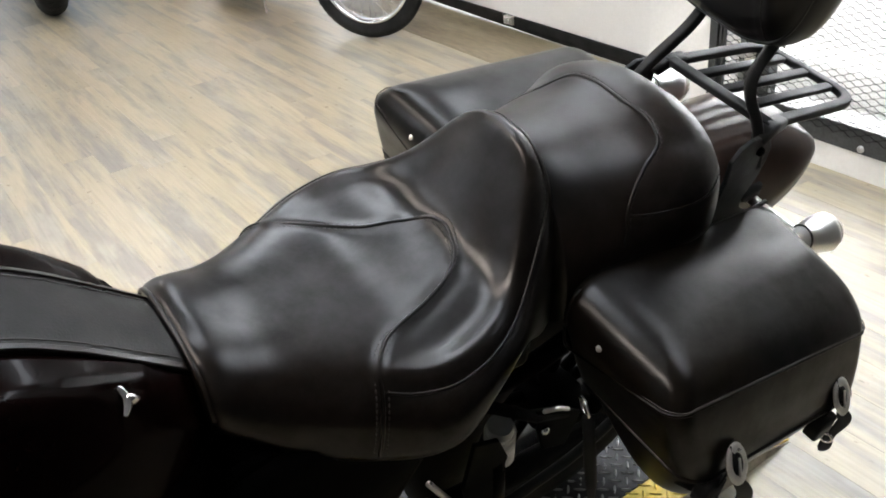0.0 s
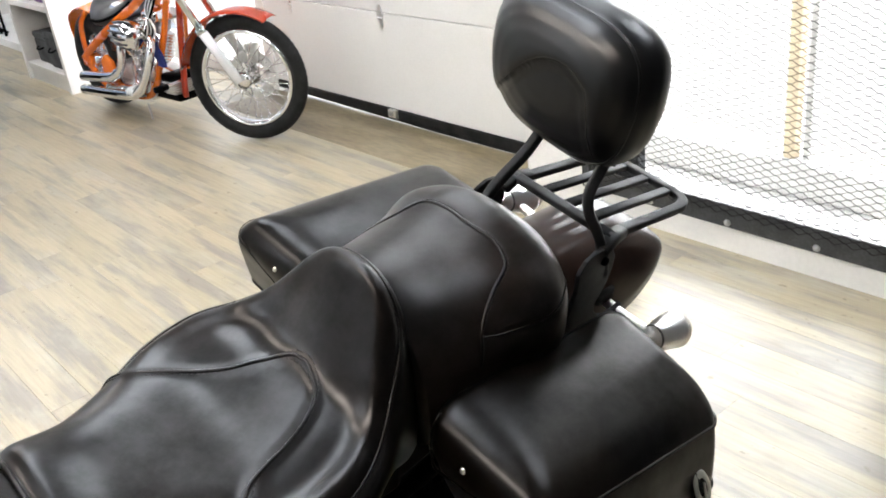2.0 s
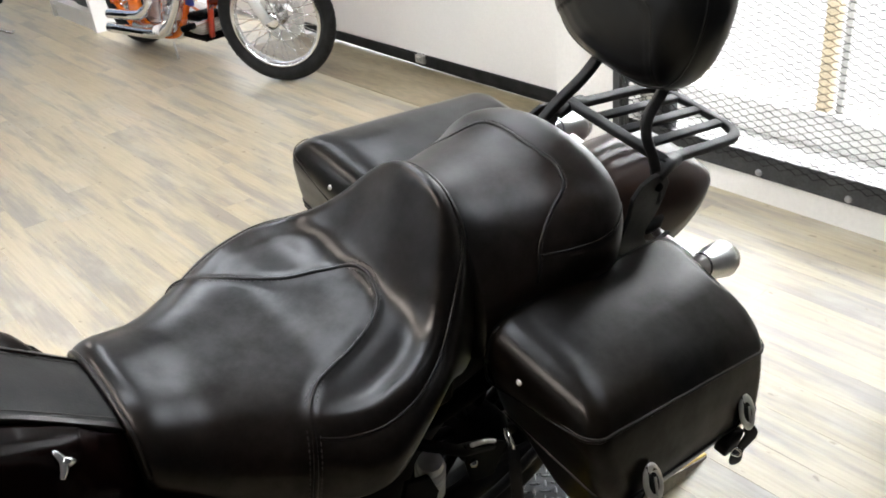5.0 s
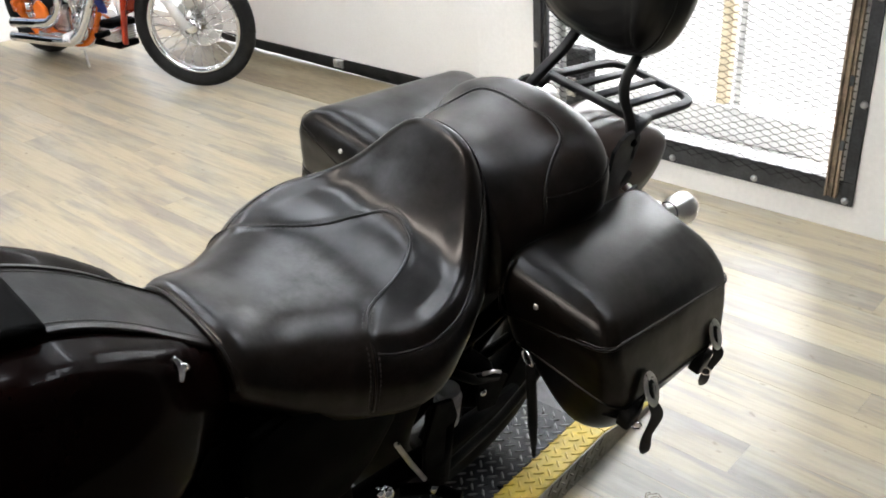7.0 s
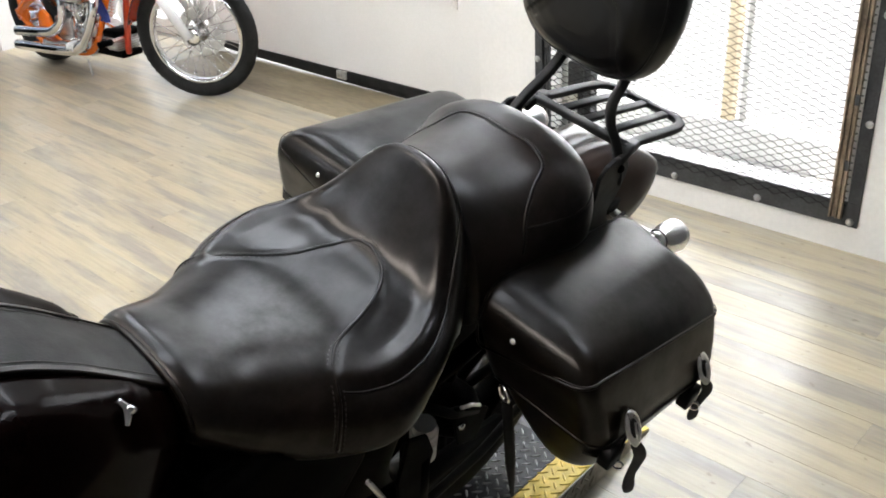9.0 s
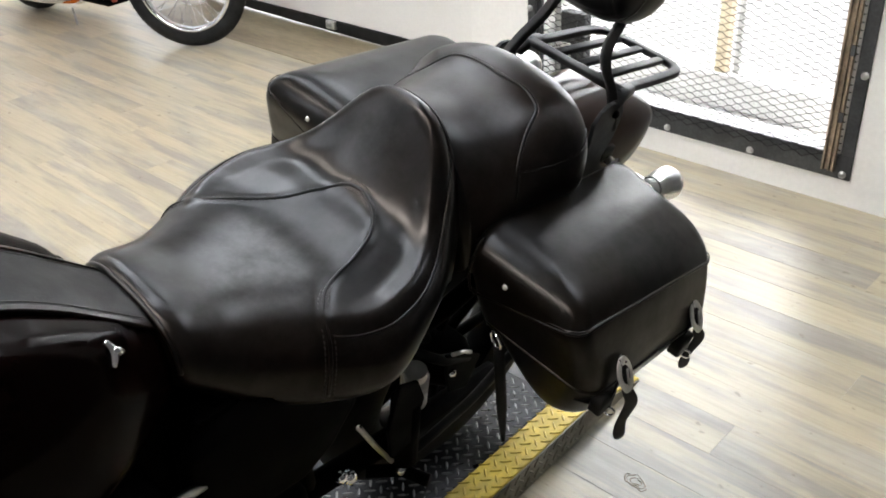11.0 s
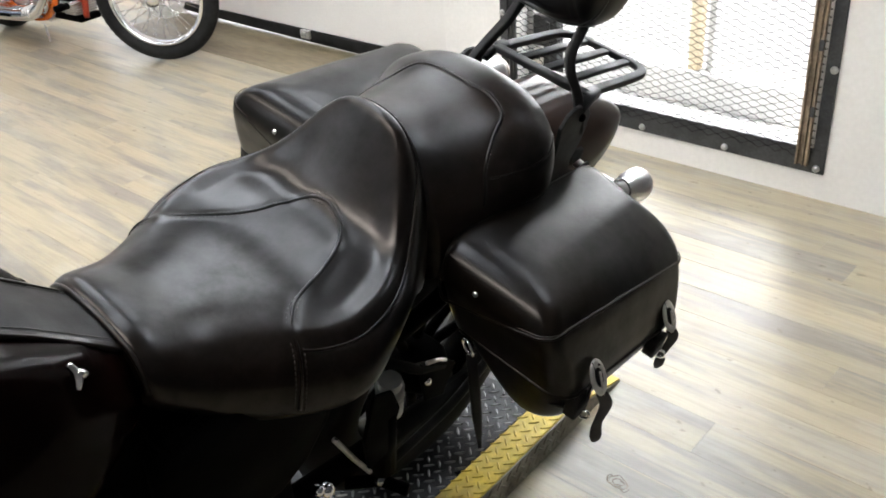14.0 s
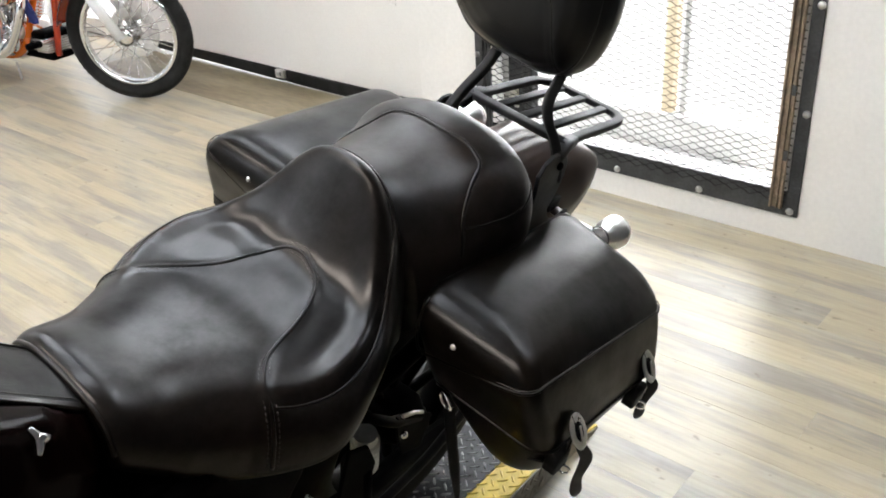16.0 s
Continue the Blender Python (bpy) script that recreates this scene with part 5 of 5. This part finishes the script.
    pipes = (([(1.04, 0.10, 0.55), (0.99, 0.165, 0.53), (0.95, 0.19, 0.46), (0.97, 0.20, 0.36), (1.06, 0.205, 0.29), (1.18, 0.205, 0.262), (1.50, 0.205, 0.235)], 0.235),
             ([(0.72, 0.10, 0.53), (0.66, 0.15, 0.50), (0.66, 0.18, 0.42), (0.74, 0.195, 0.30), (0.84, 0.205, 0.215), (0.98, 0.215, 0.180), (1.52, 0.215, 0.150)], 0.15))
    for path, zend in pipes:
        p = part("exhaust_pipe", tube(catmull(path, 7), [0.024 if k < 26 else 0.031 for k in range(7 * (len(path) - 1) + 1)], 16), M_CHROME, c, "chrome exhaust pipe")
        a0, a1 = Vector(path[-2]), Vector(path[-1])
        part("slot", tube([a0.lerp(a1, 0.12) + Vector((0, 0.024, 0.004)), a0.lerp(a1, 0.96) + Vector((0, 0.024, 0.004))], 0.012, 8, flat=0.7), M_BLACK, p, "dark slot along the muffler")
    for x in (0.87, 0.895, 0.92):
        part("clamp", torus((x, 0.205, 0.21 - 0.25 * (x - 0.87)), (1, 0.05, -0.3), 0.033, 0.006, 8, 24), M_NICKEL, c)
    part("regulator", loft([round_rect(0.63, 0.75, -0.06, 0.09, 0.02, z) for z in (0.185, 0.255)]), M_ALU, c, "finned regulator under the frame")
    for k in range(5):
        part("regulator_fin", box(0.625, 0.755, -0.066, 0.096, 0.195 + 0.013 * k, 0.199 + 0.013 * k), M_CHROME, c, smooth=False)
    part("regulator_cap", loft([round_rect(0.622 + i, 0.758 - i, -0.068 + i, 0.098 - i, 0.02, z) for z, i in ((0.262, 0.0), (0.288, 0.0), (0.296, 0.008))]), M_BLACK, c)
    part("skid_box", box(0.62, 0.90, -0.06, 0.08, 0.14, 0.178), M_BLACK, c, smooth=False, bevel=0.01)
    part("downtube", tube(catmull([(0.43, 0.0, 0.98), (0.49, 0.02, 0.70), (0.555, 0.03, 0.45), (0.60, 0.035, 0.26), (0.625, 0.035, 0.165)], 6), 0.018, 12), M_RED, c, "red front downtube")
    part("lower_strut", tube([(0.63, 0.035, 0.165), (0.74, 0.05, 0.15)], 0.014, 8), M_RED, c)
    part("foot_control", tube(catmull([(0.62, 0.03, 0.26), (0.57, 0.12, 0.27), (0.52, 0.19, 0.28)], 5), 0.011, 10), M_CHROME, c)
    part("foot_peg", tube([(0.52, 0.19, 0.28), (0.52, 0.27, 0.28)], 0.018, 12), M_BLACK, c)
    rings = []
    for i in range(15):
        u = i / 14
        rings.append([Vector((0.64 + (0.10 - 0.03 * u) * v - 0.02 * u + 0.012 * math.sin(9 * v + 4 * u), 0.120 + 0.012 * math.sin(7 * v + 6 * u), 0.50 - 0.14 * u)) for v in [k / 10 for k in range(11)]])
    rings = [r + [p - Vector((0, 0.003, 0)) for p in reversed(r)] for r in rings]
    part("cloth", loft(rings), M_BLUE, c, "draped blue cloth")
    part("side_stand", tube(catmull([(0.93, 0.12, 0.11), (0.925, 0.12, 0.055), (0.93, 0.115, 0.006)], 4), 0.0065, 8), M_ALU, c)
    for k in range(6):
        part("cable", tube(catmull([(0.84 + 0.02 * k, 0.09, 0.40), (0.74 - 0.02 * k, 0.12, 0.55), (0.66 + 0.015 * k, 0.09, 0.68), (0.56, 0.05, 0.86)], 6), 0.007, 6), M_NICKEL if k % 2 else M_BLACK, c)
    cal = part("brake_caliper", loft([round_rect(-0.02, 0.07, -0.10, -0.05, 0.02, z) for z in (0.40, 0.50)]), M_NICKEL, c, "polished brake caliper")
    part("caliper_bolt", turned([(0, 0.012), (0.01, 0.01), (0.012, 0.004)], (0, 1, 0), (0.02, -0.05, 0.45), 12), M_CHROME, cal)
    return c


chopper()


# ---- shelf and far corner ----
def shelf_unit():
    s = thing("shelf_unit", "white open shelf unit with dark cases on its shelves", "shelf", pose(1.88, 5.37, 0))
    d, w, h, t = 0.42, 0.85, 1.6, 0.045
    part("side_panel", box(0, d, 0, t, 0, h), M_SHELF, s, smooth=False, bevel=0.003)
    part("side_panel", box(0, d, w - t, w, 0, h), M_SHELF, s, smooth=False, bevel=0.003)
    part("back_panel", box(d - 0.02, d, t + 0.001, w - t - 0.001, 0, h), M_SHELF, s, smooth=False)
    for z in (0.09, 0.55, 1.0, 1.55):
        part("shelf", box(0.004, d - 0.021, t + 0.001, w - t - 0.001, z, z + 0.04), M_SHELF, s, smooth=False, bevel=0.003)
    part("plinth", box(0.02, 0.04, t + 0.001, w - t - 0.001, 0, 0.089), M_SHELF, s, smooth=False)


shelf_unit()


def display_rack():
    """Black tube rack on a low white plinth at the far end."""
    tagged(part("platform", box(2.16, 2.70, 6.45, 8.98, 0.0, 0.07), M_SHELF, smooth=False, bevel=0.006), "low white display platform by the far wall", "platform", kind="structure")
    r = thing("display_rack", "black tubular display rack on the white platform", "rack", pose(2.42, 8.3, 0.07))
    for k in range(7):
        part("bar", tube([(-0.2 + 0.01 * k, -0.55 + 0.17 * k, 0.0), (-0.2 + 0.01 * k, -0.55 + 0.17 * k, 0.85)], 0.012, 8), M_BLACK, r)
    for z in (0.04, 0.80):
        part("rail", tube([(-0.2, -0.60, z), (-0.14, 0.52, z)], 0.014, 8), M_BLACK, r)


display_rack()


def case(x, y, z, sx, sy, sz, m, label):
    b = thing("storage_case", label, "case", pose(x, y, z))
    part("body", box(0, sx, 0, sy, 0, sz * 0.8), m, b, smooth=False, bevel=0.012)
    part("cover", box(-0.004, sx + 0.004, -0.004, sy + 0.004, sz * 0.8 + 0.001, sz), m, b, smooth=False, bevel=0.012)
    part("handle", tube(catmull([(-0.004, sy * 0.3, sz * 0.55), (-0.03, sy * 0.4, sz * 0.5), (-0.03, sy * 0.6, sz * 0.5), (-0.004, sy * 0.7, sz * 0.55)], 4), 0.006, 8), M_BLACK, b)


case(1.93, 5.50, 0.131, 0.3, 0.28, 0.26, M_DARKBOX, "dark grey plastic tool case on a shelf")
case(1.95, 5.82, 0.131, 0.28, 0.26, 0.22, M_DARKBOX, "dark grey plastic tool case on a shelf")
case(1.93, 5.55, 0.591, 0.3, 0.2, 0.20, M_PURPLE, "small purple carton on a shelf")
case(1.93, 5.85, 0.591, 0.3, 0.22, 0.24, M_BLACK, "black case on a shelf")


def parked_bike():
    p = thing("parked_motorcycle", "white touring motorcycle with black saddlebags parked on its stand", "motorcycle", pose(0.954, 5.12, 0, 0, 0, 84))
    wh = part("rear_wheel", torus((0.30, 0, 0.32), (0, 1, 0), 0.235, 0.085, 18, 64, wide=1.1), M_RUBBER, p, "fat black tyre")
    groove = bmesh.new()
    for k in range(40):
        b = 2 * math.pi * k / 40
        for s in (-1, 1):
            tube([Vector((0.30 + (0.3195 + d) * math.cos(b + e), s * y, 0.32 + (0.3195 + d) * math.sin(b + e))) for y, e, d in ((0.008, 0.0, 0.001), (0.04, 0.05, -0.010), (0.068, 0.08, -0.034))], 0.004, 4, groove, flat=0.3)
    part("tread", groove, M_BLACK, wh, kind="stuff", smooth=False)
    part("rim", torus((0.30, 0, 0.31), (0, 1, 0), 0.15, 0.02, 10, 40, wide=2.4), M_CHROME, wh)
    w2 = part("front_wheel", torus((1.85, 0, 0.31), (0, 1, 0), 0.245, 0.065, 14, 56), M_RUBBER, p, "black tyre")
    part("rim", torus((1.85, 0, 0.31), (0, 1, 0), 0.19, 0.02, 10, 40, wide=2.0), M_CHROME, w2)
    for s in (-1, 1):
        part("saddlebag", loft([round_rect(0.0 + i, 0.62 - i, *sorted((0.145 * s, 0.345 * s)), 0.06, z) for z, i in ((0.37, 0.05), (0.41, 0.0), (0.70, 0.0), (0.74, 0.03))]), M_BLACK, p, "black hard saddlebag")
        part("bag_lid", loft([round_rect(0.0 + i, 0.62 - i, *sorted((0.145 * s, 0.345 * s)), 0.06, z) for z, i in ((0.742, 0.0), (0.78, 0.01), (0.80, 0.05))]), M_WHITEP, p)
        part("side_panel", loft([round_rect(0.02 + i, 0.55 - i, *sorted((0.112 * s, 0.143 * s)), 0.012, z) for z, i in ((0.36, 0.02), (0.38, 0.0), (0.76, 0.0), (0.78, 0.02))]), M_WHITEP, p, "white side panel")
        part("fork_leg", tube([(1.85, 0.1 * s, 0.31), (1.55, 0.1 * s, 1.0)], 0.028, 12), M_CHROME, p)
    part("rear_fender", loft([[Vector((0.30 - (0.35 + 0.02 * (1 - d * d)) * math.cos(radians(b)), 0.11 * d, 0.33 + (0.35 + 0.02 * (1 - d * d)) * math.sin(radians(b)))) for d in [-1 + k / 5 for k in range(11)]] + [Vector((0.30 - 0.345 * math.cos(radians(b)), 0.10 * d, 0.33 + 0.345 * math.sin(radians(b)))) for d in [1 - k / 5 for k in range(11)]] for b in range(20, 150, 6)]), M_WHITEP, p)
    tl = part("tail_lamp", loft([round_rect(-0.085, -0.05, -0.07 + i, 0.07 - i, 0.012, z) for z, i in ((0.50, 0.01), (0.51, 0.0), (0.60, 0.0), (0.61, 0.01))]), M_RED, p, "red tail lamp")
    part("lamp_base", loft([round_rect(-0.075, -0.03, -0.08 + i, 0.08 - i, 0.012, z) for z, i in ((0.475, 0.01), (0.485, 0.0), (0.63, 0.0), (0.64, 0.01))]), M_WHITEP, tl)
    part("seat", seat_skin([(0.25, 0.10, 0.80, 0.70, 2.4, 2.3), (0.40, 0.16, 0.84, 0.68, 2.4, 2.3), (0.7, 0.18, 0.78, 0.66, 2.4, 2.3), (0.95, 0.10, 0.76, 0.68, 2.4, 2.3)], 24, 24), M_PAD, p)
    part("fuel_tank", seat_skin([(0.92, 0.08, 0.82, 0.70, 2.2, 2.2), (1.1, 0.16, 0.92, 0.68, 2.2, 2.2), (1.35, 0.17, 0.96, 0.68, 2.2, 2.2), (1.5, 0.08, 0.94, 0.76, 2.2, 2.2)], 24, 24), M_WHITEP, p)
    part("engine", box(0.72, 1.35, -0.16, 0.16, 0.18, 0.62), M_BLACK, p, smooth=False, bevel=0.04)
    part("side_stand", tube(catmull([(0.95, -0.16, 0.16), (0.92, -0.36, 0.05), (0.90, -0.44, 0.010), (0.93, -0.47, 0.010)], 5), 0.009, 8), M_CHROME, p)


parked_bike()

# ---- floor planks ----
PW, PL = 0.125, 1.22
pb = bmesh.new()
g = 0.0003
box(g, PW - g, g, PL - g, -0.005, 0.0, pb)
pm = bpy.data.meshes.new("plank")
pb.to_mesh(pm)
pb.free()
pm.materials.append(M_PLANK)
rest = bmesh.new()
rng = random.Random(4)
ncol = int((XG + 9.0) / PW)
for i in range(ncol + 1):
    x = -9.0 + i * PW
    off = rng.random() * PL
    y = -1.15 - off
    while y < 9.0:
        if -1.3 < x < XG and -1.149 < y < 6.0 and x + PW <= 2.34 + (0.4 if y < 0.3 else 0.0) and x + PW <= (2.47 if y > -3 else 9):
            ob = new("plank", pm)
            ob.location = (x, y, 0.0)
            ob.parent = floor
        else:
            x1 = min(x + PW, XG)
            if x1 - x > 0.01:
                box(x + g, x1 - g, max(y, -1.15) + g, min(y + PL, 9) - g, -0.005, 0.0, rest)
        y += PL
part("plank_rest", rest, M_PLANK, floor, smooth=False, kind="stuff")
knot_rings = bmesh.new()
for k, r in enumerate((0.011, 0.019, 0.024)):
    pts = [Vector((0.944 + r * (1 + 0.22 * math.sin(3 * a + k) + 0.1 * math.sin(7 * a)) * math.cos(a) * 0.8, -0.205 + r * 1.25 * math.sin(a + 0.15 * k), 0.0002)) for a in [0.3 * k + 2 * math.pi * j / 40 * (0.62 if k == 2 else 1) for j in range(41)]]
    tube(pts, [0.0009 + 0.0012 * abs(math.sin(1.7 * j / 8 + k)) for j in range(41)], 6, knot_rings, flat=0.2)
part("knot", knot_rings, M_KNOT, floor, "dark knot in the plank print")
